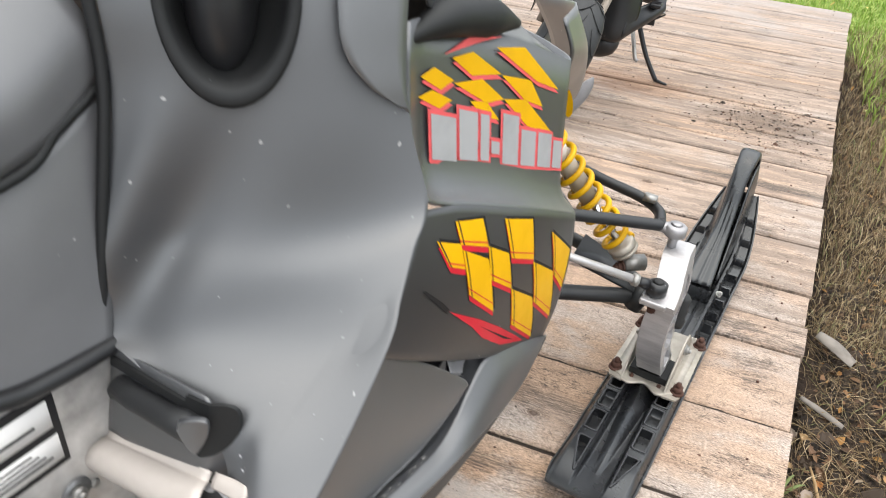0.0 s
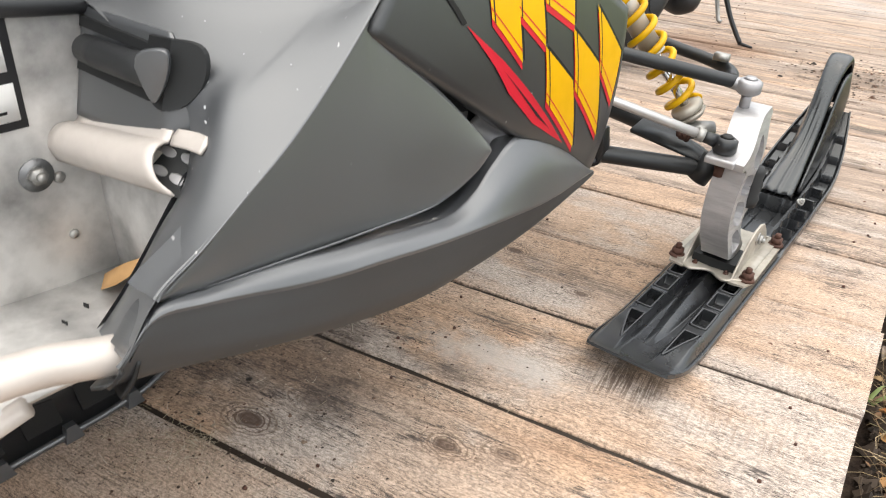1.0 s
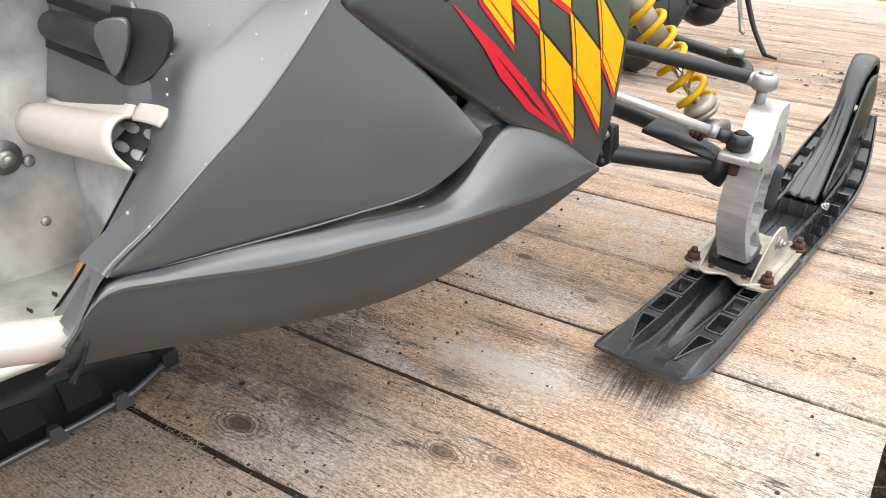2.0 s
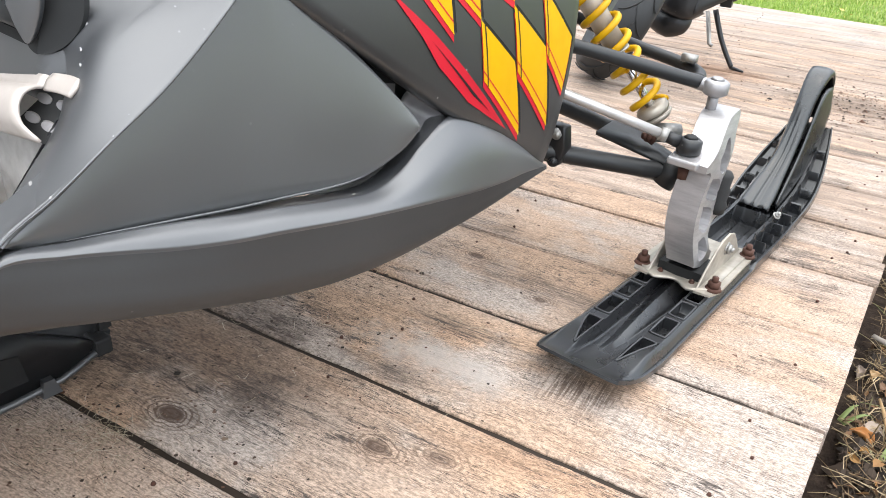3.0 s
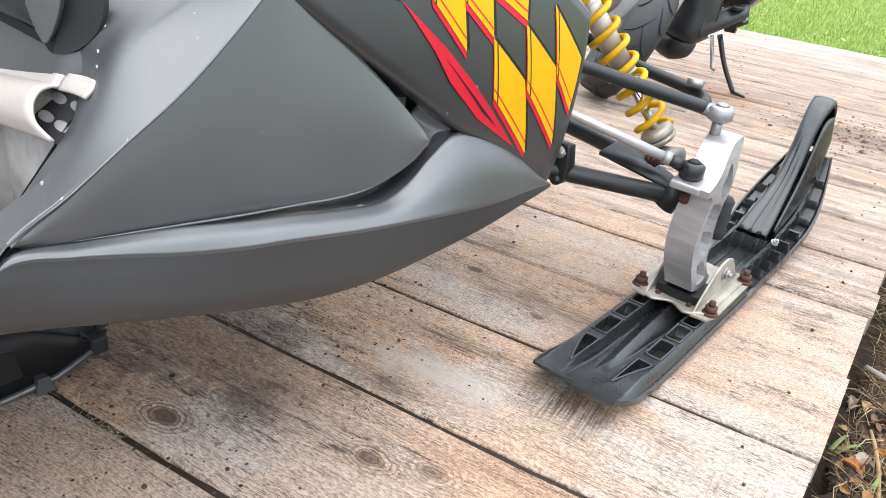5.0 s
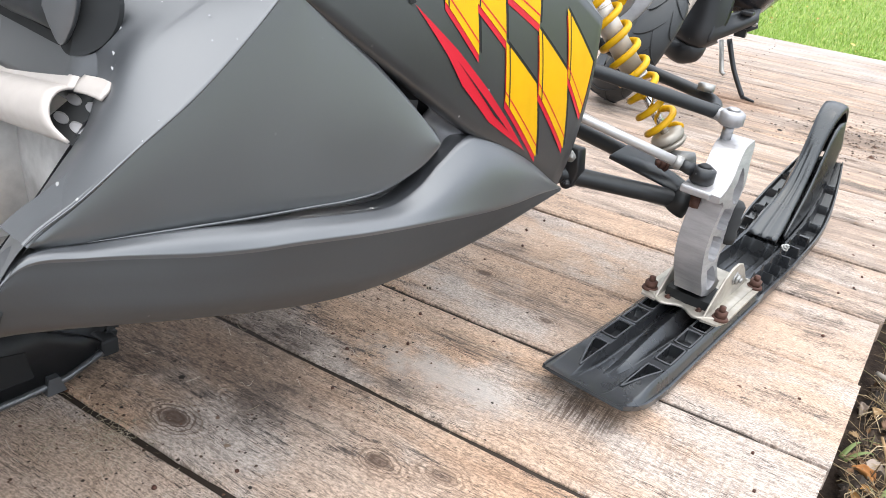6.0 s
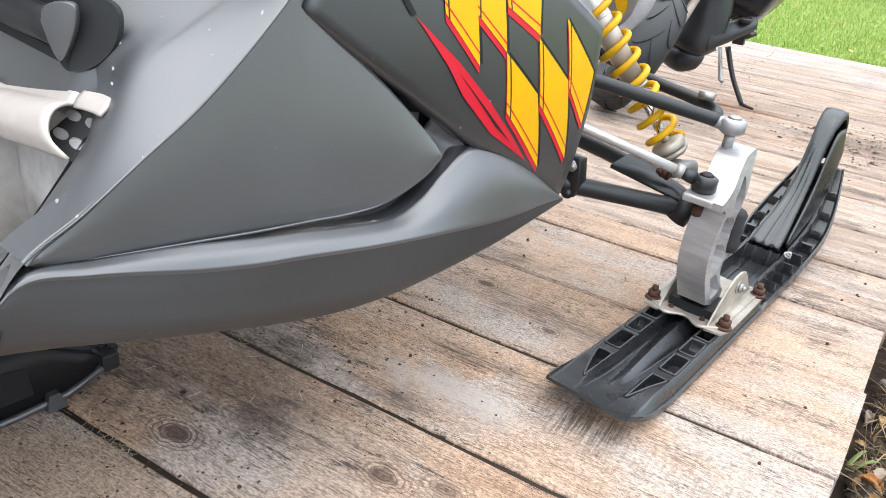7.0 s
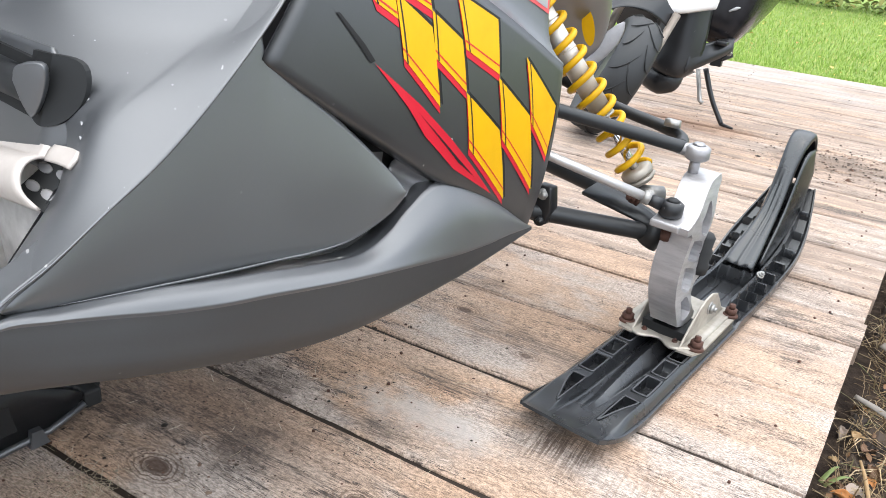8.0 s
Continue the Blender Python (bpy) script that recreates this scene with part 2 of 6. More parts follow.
    # knots with rings
    for cx, cy, r, dark in ((0.042, 0.696, 0.016, 0.8), (0.114, 0.721, 0.017, 0.55), (-0.203, 0.600, 0.018, 1.0), (0.072, 1.130, 0.010, 0.8), (-0.084, 1.204, 0.013, 0.9),
                            (-0.155, 0.672, 0.020, 0.5), (0.30, 1.72, 0.012, 0.7), (0.12, 2.21, 0.014, 0.8), (0.43, 2.62, 0.015, 0.8), (0.05, 3.42, 0.018, 0.8), (0.52, 3.66, 0.018, 0.7)):
        d = far(cx, cy, r * 1.35, r * 0.8, 0.9, 45)
        rings = n.new("ShaderNodeMath")
        rings.operation = "SINE"
        l.new(times(d, 15.0), rings.inputs[0])
        halo = times(smooth(rings.outputs[0], 0.1, 0.9), smooth(d, 3.4, 1.4, 0.0, 0.9 * dark))
        col = mix(n, l, halo, col, (0.11, 0.072, 0.05))
        col = mix(n, l, smooth(d, 1.45, 1.05, 0.0, 0.9 * dark), col, (0.085, 0.055, 0.04))
    # oil and dirt soaked in below the machine, deepened with its painted shade
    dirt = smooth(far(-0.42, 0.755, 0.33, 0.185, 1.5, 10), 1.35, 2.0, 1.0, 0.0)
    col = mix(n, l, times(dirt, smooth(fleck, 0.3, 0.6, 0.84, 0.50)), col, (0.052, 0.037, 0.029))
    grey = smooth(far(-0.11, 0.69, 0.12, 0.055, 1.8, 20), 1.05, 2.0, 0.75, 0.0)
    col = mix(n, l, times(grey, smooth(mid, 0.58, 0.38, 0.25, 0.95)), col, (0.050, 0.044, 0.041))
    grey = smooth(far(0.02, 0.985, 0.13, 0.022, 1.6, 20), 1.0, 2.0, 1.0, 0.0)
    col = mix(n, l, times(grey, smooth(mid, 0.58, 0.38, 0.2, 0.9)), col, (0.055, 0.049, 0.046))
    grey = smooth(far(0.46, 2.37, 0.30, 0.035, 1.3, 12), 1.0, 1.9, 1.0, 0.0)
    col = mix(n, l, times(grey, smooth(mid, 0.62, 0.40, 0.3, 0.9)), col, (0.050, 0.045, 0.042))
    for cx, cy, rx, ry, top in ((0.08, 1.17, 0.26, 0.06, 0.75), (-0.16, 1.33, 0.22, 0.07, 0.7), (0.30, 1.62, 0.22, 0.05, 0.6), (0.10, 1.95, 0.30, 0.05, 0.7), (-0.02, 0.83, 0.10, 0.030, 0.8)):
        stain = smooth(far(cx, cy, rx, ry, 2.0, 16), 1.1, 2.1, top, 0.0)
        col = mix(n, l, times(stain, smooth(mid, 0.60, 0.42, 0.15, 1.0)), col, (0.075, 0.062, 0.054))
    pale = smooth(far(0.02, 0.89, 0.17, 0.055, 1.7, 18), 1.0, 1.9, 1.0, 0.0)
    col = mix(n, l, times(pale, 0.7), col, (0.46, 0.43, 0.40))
    # rust round the stand, mud, rubbing marks below the ski
    rust = smooth(far(-0.12, 3.05, 0.34, 0.16, 1.5, 12), 0.9, 1.9, 1.0, 0.0)
    col = mix(n, l, times(rust, 0.5), col, (0.17, 0.075, 0.032))
    mud = smooth(far(0.47, 2.88, 0.30, 0.17, 1.5, 15), 0.9, 1.8, 1.0, 0.0)
    col = mix(n, l, times(mud, 0.55), col, (0.10, 0.075, 0.058))
    rub = smooth(far(0.205, 0.945, 0.095, 0.070, 1.6, 22), 0.9, 1.9, 1.0, 0.0)
    col = mix(n, l, times(rub, smooth(saw, 0.44, 0.56, 0.15, 0.85)), col, (0.075, 0.050, 0.036))
    sawn = smooth(far(0.36, 0.93, 0.17, 0.075, 1.4, 14), 0.9, 1.9, 1.0, 0.0)
    col = mix(n, l, times(sawn, smooth(saw, 0.50, 0.60, 0.0, 0.32)), col, (0.22, 0.14, 0.09))
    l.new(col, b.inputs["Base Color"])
    l.new(ramp(n, l, blot, [(0.3, 0.72), (0.7, 0.9)]), b.inputs["Roughness"])
    hgt = mix(n, l, 0.5, mix(n, l, 0.4, fine, grit), mid)
    hgt = mix(n, l, 0.25, hgt, saw)
    bump(n, l, b, hgt, 0.8, 0.006)
    return m


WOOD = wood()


def soil():
    m, b, n, l = material("soil_and_lawn", (0.1, 0.08, 0.05), 0.95, 0, 0.1)
    geo = n.new("ShaderNodeNewGeometry")
    p = geo.outputs["Position"]
    a = noise_tex(n, l, p, 2.2, 6)
    c = noise_tex(n, l, p, 30, 6, 0.7)
    d = noise_tex(n, l, p, 140, 4, 0.7)
    earth = ramp(n, l, c, [(0.3, (0.014, 0.010, 0.008)), (0.5, (0.036, 0.026, 0.020)), (0.7, (0.085, 0.062, 0.044))])
    turf = ramp(n, l, c, [(0.3, (0.10, 0.16, 0.04)), (0.5, (0.20, 0.28, 0.08)), (0.7, (0.30, 0.36, 0.13))])
    sep = n.new("ShaderNodeSeparateXYZ")
    l.new(p, sep.inputs[0])
    # lawn starts past the far end of the deck
    edge = n.new("ShaderNodeMath")
    edge.operation = "MULTIPLY_ADD"
    l.new(a, edge.inputs[0])
    edge.inputs[1].default_value = 1.6
    l.new(sep.outputs["Y"], edge.inputs[2])
    side = n.new("ShaderNodeMath")
    side.operation = "MULTIPLY_ADD"
    l.new(sep.outputs["X"], side.inputs[0])
    side.inputs[1].default_value = 0.3
    l.new(edge.outputs[0], side.inputs[2])
    mr = n.new("ShaderNodeMapRange")
    mr.inputs["From Min"].default_value, mr.inputs["From Max"].default_value = 5.1, 5.9
    l.new(side.outputs[0], mr.inputs["Value"])
    # pale ground past the dark strip, added out of view to brighten body reflections
    bounce_ground = ramp(n, l, c, [(0.3, (0.15, 0.135, 0.115)), (0.5, (0.21, 0.19, 0.165)), (0.7, (0.27, 0.25, 0.22))])
    middle = n.new("ShaderNodeVectorMath")
    middle.operation = "MULTIPLY_ADD"
    l.new(p, middle.inputs[0])
    middle.inputs[1].default_value, middle.inputs[2].default_value = (1 / 3.3, 1 / 4.2, 0.0), (1.25 / 3.3, -1.4 / 4.2, 0.0)
    size = n.new("ShaderNodeVectorMath")
    size.operation = "LENGTH"
    l.new(middle.outputs[0], size.inputs[0])
    rim = n.new("ShaderNodeMath")
    rim.operation = "MULTIPLY_ADD"
    l.new(a, rim.inputs[0])
    rim.inputs[1].default_value = 0.3
    l.new(size.outputs["Value"], rim.inputs[2])
    beyond = n.new("ShaderNodeMapRange")
    beyond.inputs["From Min"].default_value, beyond.inputs["From Max"].default_value = 1.15, 1.4
    l.new(rim.outputs[0], beyond.inputs["Value"])
    earth = mix(n, l, beyond.outputs[0], earth, bounce_ground)
    l.new(mix(n, l, mr.outputs[0], earth, turf), b.inputs["Base Color"])
    bump(n, l, b, mix(n, l, 0.5, c, d), 0.9, 0.02)
    return m


SOIL = soil()


def island(name, stops, rough=0.7, trans=0.0):
    """Colour drawn at random for every loose blade or leaf."""
    m, b, n, l = material(name, (0.2, 0.2, 0.1), rough, 0, 0.3)
    g = n.new("ShaderNodeNewGeometry")
    l.new(ramp(n, l, g.outputs["Random Per Island"], stops), b.inputs["Base Color"])
    b.inputs["Subsurface Weight"].default_value = 0.0
    b.inputs["Transmission Weight"].default_value = trans
    return m


GRASS = island("green_grass", [(0.0, (0.14, 0.25, 0.035)), (0.5, (0.25, 0.38, 0.07)), (0.85, (0.36, 0.46, 0.12)), (1.0, (0.50, 0.47, 0.20))])
YELLOW_LEAF = island("yellow_leaves", [(0.0, (0.40, 0.30, 0.05)), (0.6, (0.60, 0.50, 0.16)), (1.0, (0.42, 0.24, 0.08))])
STRAW = island("dry_grass", [(0.0, (0.06, 0.042, 0.024)), (0.4, (0.18, 0.125, 0.065)), (0.75, (0.32, 0.245, 0.14)), (0.9, (0.42, 0.34, 0.22)), (1.0, (0.12, 0.16, 0.05))])
PALE_STRAW = island("pale_straw", [(0.0, (0.14, 0.105, 0.065)), (0.5, (0.42, 0.36, 0.26)), (1.0, (0.60, 0.54, 0.44))])
EARTH = island("soil_lumps", [(0.0, (0.012, 0.009, 0.007)), (0.6, (0.035, 0.025, 0.018)), (1.0, (0.075, 0.055, 0.040))])
LEAF = island("fallen_leaves", [(0.0, (0.035, 0.022, 0.013)), (0.45, (0.085, 0.048, 0.025)), (0.78, (0.17, 0.095, 0.048)), (0.93, (0.30, 0.155, 0.04)), (1.0, (0.26, 0.21, 0.15))])
HEDGE = island("hedge_leaves", [(0.0, (0.06, 0.10, 0.025)), (0.5, (0.17, 0.22, 0.06)), (0.8, (0.33, 0.34, 0.12)), (1.0, (0.50, 0.42, 0.13))])
CRUMB = island("mud_crumbs", [(0.0, (0.02, 0.016, 0.013)), (0.5, (0.06, 0.040, 0.028)), (0.8, (0.11, 0.055, 0.035)), (1.0, (0.30, 0.25, 0.19))])


# ---- mesh helpers ----
def part(name, bm, mat, parent=None, label="", smooth=True):
    me = bpy.data.meshes.new(name)
    if any(e.is_boundary for e in bm.edges) and parent is not None:
        outward(bm)
    if smooth:
        for f in bm.faces:
            f.smooth = True
    bm.to_mesh(me)
    bm.free()
    me.materials.append(mat)
    ob = new(name, me)
    ob.parent = parent
    if label:
        ob["label"] = label
    return ob


def sharp(ob, degrees=35):
    """Keep edges over that angle crisp."""
    ob.data.set_sharp_from_angle(angle=radians(degrees))
    return ob


def outward(bm, ref=(0, -0.6, 0.45)):
    """Turn a sheet's faces away from ref."""
    bmesh.ops.recalc_face_normals(bm, faces=bm.faces)
    c = Vector(ref)
    if sum(f.normal.dot(f.calc_center_median() - c) * f.calc_area() for f in bm.faces) < 0:
        bmesh.ops.reverse_faces(bm, faces=bm.faces)
    return bm


def thick(ob, t, offset=-1.0):
    s = ob.modifiers.new("thickness", "SOLIDIFY")
    s.thickness, s.offset = t, offset
    return ob


def rounded(ob, w, seg=2, angle=35):
    s = ob.modifiers.new("rounded", "BEVEL")
    s.width, s.segments, s.limit_method, s.angle_limit = w, seg, "ANGLE", radians(angle)
    return ob


def spline(pts, n):
    """n + 1 points on a smooth curve through pts."""
    p = [Vector(q) for q in pts]
    if len(p) == 2:
        return [p[0].lerp(p[1], i / n) for i in range(n + 1)]
    ext = [2 * p[0] - p[1]] + p + [2 * p[-1] - p[-2]]
    out = []
    for i in range(n + 1):
        s = i / n * (len(p) - 1)
        k = min(int(s), len(p) - 2)
        t = s - k
        a, b, c, d = ext[k:k + 4]
        out.append(0.5 * (2 * b + (c - a) * t + (2 * a - 5 * b + 4 * c - d) * t * t + (3 * b - a - 3 * c + d) * t ** 3))
    return out


def grid(bm, rows, close=False):
    vs = [[bm.verts.new(p) for p in r] for r in rows]
    for i in range(len(vs) - 1):
        m = len(vs[i])
        for j in range(m if close else m - 1):
            q = (vs[i][j], vs[i][(j + 1) % m], vs[i + 1][(j + 1) % m], vs[i + 1][j])
            if len({tuple(v.co) for v in q}) > 2:
                bm.faces.new(q)
    return vs


def patch(ctrl, nu=16, nv=16, bm=None):
    """A smooth sheet through a net of control points."""
    bm = bm or bmesh.new()
    rows = [spline(r, nv) for r in ctrl]
    cols = [spline([r[j] for r in rows], nu) for j in range(nv + 1)]
    grid(bm, [[cols[j][i] for j in range(nv + 1)] for i in range(nu + 1)])
    return bm


def tube(pts, r, bm=None, n=14, steps=None, caps=True):
    bm = bm or bmesh.new()
    p = spline(pts, steps) if steps else [Vector(q) for q in pts]
    rs = r if isinstance(r, (list, tuple)) else [r] * len(p)
    if len(rs) != len(p):
        rs = [float(np.interp(i / (len(p) - 1) * (len(rs) - 1), range(len(rs)), rs)) for i in range(len(p))]
    ref, rings = None, []
    for i, q in enumerate(p):
        d = (p[min(i + 1, len(p) - 1)] - p[max(i - 1, 0)]).normalized()
        if ref is None:
            ref = d.orthogonal().normalized()
        ref = (ref - d * ref.dot(d)).normalized()
        s = d.cross(ref)
        rings.append([q + rs[i] * (math.cos(2 * math.pi * k / n) * ref + math.sin(2 * math.pi * k / n) * s) for k in range(n)])
    vs = grid(bm, rings, close=True)
    if caps:
        bm.faces.new(vs[0][::-1])
        bm.faces.new(vs[-1])
    bmesh.ops.recalc_face_normals(bm, faces=bm.faces)
    return bm


def box(lo, hi, bm=None, m=None):
    bm = bm or bmesh.new()
    c = bmesh.ops.create_cube(bm, size=1.0)["verts"]
    for v in c:
        v.co = Vector([lo[k] + (v.co[k] + 0.5) * (hi[k] - lo[k]) for k in range(3)])
        if m is not None:
            v.co = m @ v.co
    return bm


def prism(outline, lo, hi, place, bm=None):
    """An outline of (a, b) pairs pushed from lo to hi; place(a, b, depth) gives the point."""
    bm = bm or bmesh.new()
    bot = [bm.verts.new(place(a, b, lo)) for a, b in outline]
    top = [bm.verts.new(place(a, b, hi)) for a, b in outline]
    k = len(outline)
    bm.faces.new(bot[::-1])
    bm.faces.new(top)
    for i in range(k):
        bm.faces.new((bot[i], bot[(i + 1) % k], top[(i + 1) % k], top[i]))
    bmesh.ops.recalc_face_normals(bm, faces=bm.faces)
    return bm


def bolt(at, axis, r, h, bm=None):
    """A flanged hexagon nut with the end of its screw."""
    bm = bm or bmesh.new()
    q = Vector((0, 0, 1)).rotation_difference(Vector(axis)).to_matrix().to_4x4()
    m = Matrix.Translation(at) @ q
    for r0, r1, z0, z1, n in ((1.35, 1.15, 0.0, 0.25, 20), (1.0, 1.0, 0.22, 0.85, 6), (0.55, 0.5, 0.8, 1.35, 10)):
        vs = bmesh.ops.create_cone(bm, cap_ends=True, segments=n, radius1=r0 * r, radius2=r1 * r, depth=(z1 - z0) * h)["verts"]
        for v in vs:
            v.co = m @ (v.co + Vector((0, 0, (z0 + z1) / 2 * h)))
    return bm


# ---- ground and hedge ----
bm = bmesh.new()
xs = [-80, -20, -6, -3] + [0.3 + 0.12 * i for i in range(22)] + [3.5, 5, 9, 20, 80]
ys = [-80, -20, -6, -2] + [-1 + 0.16 * i for i in range(64)] + [9.6, 11, 13, 16, 24, 50, 120]


def ground_z(x, y):
    if x > 0.3 and y < 9.4 and y > -1.1 and x < 2.9:
        return -0.12 + 0.05 * noise.noise((x * 2.3, y * 2.1, 0.3)) + 0.02 * noise.noise((x * 9, y * 9, 3.0))
    return -0.12


grid(bm, [[Vector((x, y, ground_z(x, y))) for x in xs] for y in ys])
ground = tagged(part("ground", bm, SOIL), "dark soil with litter turning into green lawn", "ground", kind="structure")


def blades(name, mat, count, where, height, lean, width, label, category):
    """A field of tapered blades, bent at half height, in one mesh."""
    rng = random.Random(len(name) * 7 + count)
    verts, faces = [], []
    for _ in range(count):
        x, y = where(rng)
        z = ground_z(x, y)
        a, h = rng.uniform(0, 2 * math.pi), height * rng.uniform(0.5, 1.2)
        tilt = lean * rng.uniform(0.2, 1.0)
        dx, dy = math.cos(a), math.sin(a)
        w = width * rng.uniform(0.7, 1.3)
        b = rng.uniform(0, 2 * math.pi)
        wx, wy = math.cos(b) * w, math.sin(b) * w
        k = len(verts)
        mx, my, mz = x + dx * h * tilt * 0.35, y + dy * h * tilt * 0.35, z + h * 0.6 * (1 - 0.35 * tilt)
        verts += [(x - wx, y - wy, z - 0.01), (x + wx, y + wy, z - 0.01), (mx - wx * 0.7, my - wy * 0.7, mz), (mx + wx * 0.7, my + wy * 0.7, mz),
                  (x + dx * h * tilt, y + dy * h * tilt, z + h * (1 - 0.75 * tilt) + 0.004)]
        faces += [(k, k + 1, k + 3, k + 2), (k + 2, k + 3, k + 4)]
    me = bpy.data.meshes.new(name)
    me.from_pydata(verts, [], faces)
    me.materials.append(mat)
    return tagged(new(name, me), label, category, kind="stuff")


def edge_x(y):
    """The right-hand ends of the deck's boards."""
    return 0.516 + (y - 1.05) * 0.085


def lawn(rng):
    while True:
        y = 4.85 + 8.0 * rng.random() ** 1.6
        x = rng.uniform(-1.5 - 0.35 * (y - 4.8), 1.9 + 0.3 * (y - 4.8))
        if y > 4.9 or x > 1.0:
            return x, y


def verge(rng):
    y = rng.uniform(0.5, 4.9)
    if y < 1.8 and rng.random() < 0.8:
        y = rng.uniform(1.8, 3.4)
    return edge_x(y) + 0.035 + abs(rng.gauss(0.24, 0.24)), y


def tufts(rng):
    c = rng.choice(((1.02, 2.35), (1.1, 1.75), (0.95, 3.2), (1.2, 2.9), (0.98, 3.9), (1.25, 1.45), (0.92, 1.55), (1.1, 4.4)))
    return c[0] + rng.gauss(0, 0.08), c[1] + rng.gauss(0, 0.12)


blades("lawn_grass", GRASS, 80000, lawn, 0.042, 0.95, 0.0032, "fresh green mown lawn grass", "grass")
blades("dry_straw", STRAW, 14000, verge, 0.085, 1.25, 0.0011, "dry flattened straw beside the deck", "straw")
blades("straw_tufts", STRAW, 2600, tufts, 0.13, 0.95, 0.0018, "tufts of withered brown grass", "grass")
blades("verge_grass", GRASS, 1500, lambda r: (edge_x(3.6) + 0.12 + abs(r.gauss(0.2, 0.25)), r.gauss(4.1, 0.5)), 0.12, 0.9, 0.0025, "green grass growing beside the deck", "grass")


def leaf_field(name, mat, count, where, size, label, category):
    """Loose curled leaves, each a small folded sheet, in one mesh."""
    rng = random.Random(count)
    verts, faces = [], []
    for _ in range(count):
        x, y, z = where(rng)
        s = size * rng.uniform(0.5, 1.3)
        e = Euler((rng.gauss(0, 0.45), rng.gauss(0, 0.45), rng.uniform(0, 6.28)))
        curl = rng.uniform(0.05, 0.4) * s
        k = len(verts)
        for a, b, c in ((0, -1, 0), (0.45, -0.35, curl), (0.5, 0.25, curl), (0, 1, 0.3 * curl), (-0.5, 0.25, curl), (-0.45, -0.35, curl), (0, 0, 0)):
            v = Vector((a * s, b * s, c))
            v.rotate(e)
            verts.append((x + v.x, y + v.y, z + v.z))
        faces += [(k + i, k + (i + 1) % 6, k + 6) for i in range(6)]
    me = bpy.data.meshes.new(name)
    me.from_pydata(verts, [], faces)
    me.materials.append(mat)
    return tagged(new(name, me), label, category, kind="stuff")


def litter(rng):
    y = rng.uniform(0.4, 4.0)
    x = edge_x(y) + 0.06 + abs(rng.gauss(0.25, 0.22))
    return x, y, ground_z(x, y) + 0.012


leaf_field("leaf_litter", LEAF, 1100, litter, 0.012, "brown and orange fallen leaves on the soil", "leaves")
leaf_field("lawn_leaves", YELLOW_LEAF, 260, lambda r: (r.uniform(-1.2, 4.0), 4.95 + 6 * r.random() ** 1.3, -0.085), 0.015, "yellow fallen leaves scattered on the lawn", "leaves")


def hedge_place(rng):
    x = rng.uniform(-9, 9)
    z = rng.uniform(-0.1, 2.4)
    y = 11.6 + 0.12 * x + 0.5 * noise.noise((x * 0.9, z * 1.1, 5)) + rng.gauss(0, 0.18)
    return x, y, z


leaf_field("hedge", HEDGE, 26000, hedge_place, 0.055, "dense leafy hedge at the end of the lawn", "hedge")

# ---- deck of wide weathered planks ----
deck = tagged(new("deck"), "wide weathered wooden planks with dark seams", "deck", kind="structure")
PITCH, SEAM, LEFT = 0.25, 0.30, -3.0
rng = random.Random(11)


def plank(y0, y1, x1, drop):
    """One sawn board: slightly wavy edges, rounded arrises, grain-cut end."""
    b = bmesh.new()
    nx = 44
    rows = []
    gap = 0.0043 + 0.0032 * min(1.0, max(0.0, (y0 - 1.3) / 0.8))
    seed = rng.uniform(0, 50)
    for i in range(nx + 1):
        t = i / nx
        x = LEFT + (x1 - LEFT) * (1 - (1 - t) ** 1.8)
        skew = 0.085 * t ** 6
        a = y0 + gap + 0.0028 * noise.noise((x * 3, seed, 0)) + 0.0015 * noise.noise((x * 14, seed, 2))
        c = y1 - gap + 0.0028 * noise.noise((x * 3, seed, 9)) + 0.0015 * noise.noise((x * 14, seed, 7))
        z = drop + 0.0015 * noise.noise((x * 2, seed, 4))
        cup = 0.0012
        ym = (a + c) / 2
        rows.append([Vector((p[0] + skew * (p[1] - ym) + (0.0015 * noise.noise((p[1] * 60, seed, p[2] * 60)) if i == nx else 0), p[1], p[2])) for p in (Vector((x, a, -0.042 + drop)), Vector((x, a, z - 0.004)), Vector((x, a + 0.004, z)), Vector((x, (a + c) / 2, z - cup)), Vector((x, c - 0.004, z)), Vector((x, c, z - 0.004)), Vector((x, c, -0.042 + drop)))])
    vs = grid(b, rows)
    b.faces.new(vs[-1])
    b.faces.new(vs[0][::-1])
    for i in range(nx):
        b.faces.new((vs[i][0], vs[i + 1][0], vs[i + 1][6], vs[i][6]))
    bmesh.ops.recalc_face_normals(b, faces=b.faces)
    return b


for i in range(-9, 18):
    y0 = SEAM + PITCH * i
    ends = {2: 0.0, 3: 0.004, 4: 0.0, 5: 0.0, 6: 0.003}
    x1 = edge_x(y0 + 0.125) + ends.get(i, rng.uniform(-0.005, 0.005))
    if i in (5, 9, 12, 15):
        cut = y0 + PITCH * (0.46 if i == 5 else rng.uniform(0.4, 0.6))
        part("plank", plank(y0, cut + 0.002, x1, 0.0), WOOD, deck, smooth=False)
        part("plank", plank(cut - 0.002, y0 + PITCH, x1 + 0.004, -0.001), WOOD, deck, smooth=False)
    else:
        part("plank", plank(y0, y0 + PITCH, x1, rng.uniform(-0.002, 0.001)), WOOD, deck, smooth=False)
for x in (-2.6, -1.4, -0.60, 0.20):
    part("joist", box((x - 0.02, -1.9, -0.16), (x + 0.02, 4.72, -0.045)), WOOD, deck, smooth=False)

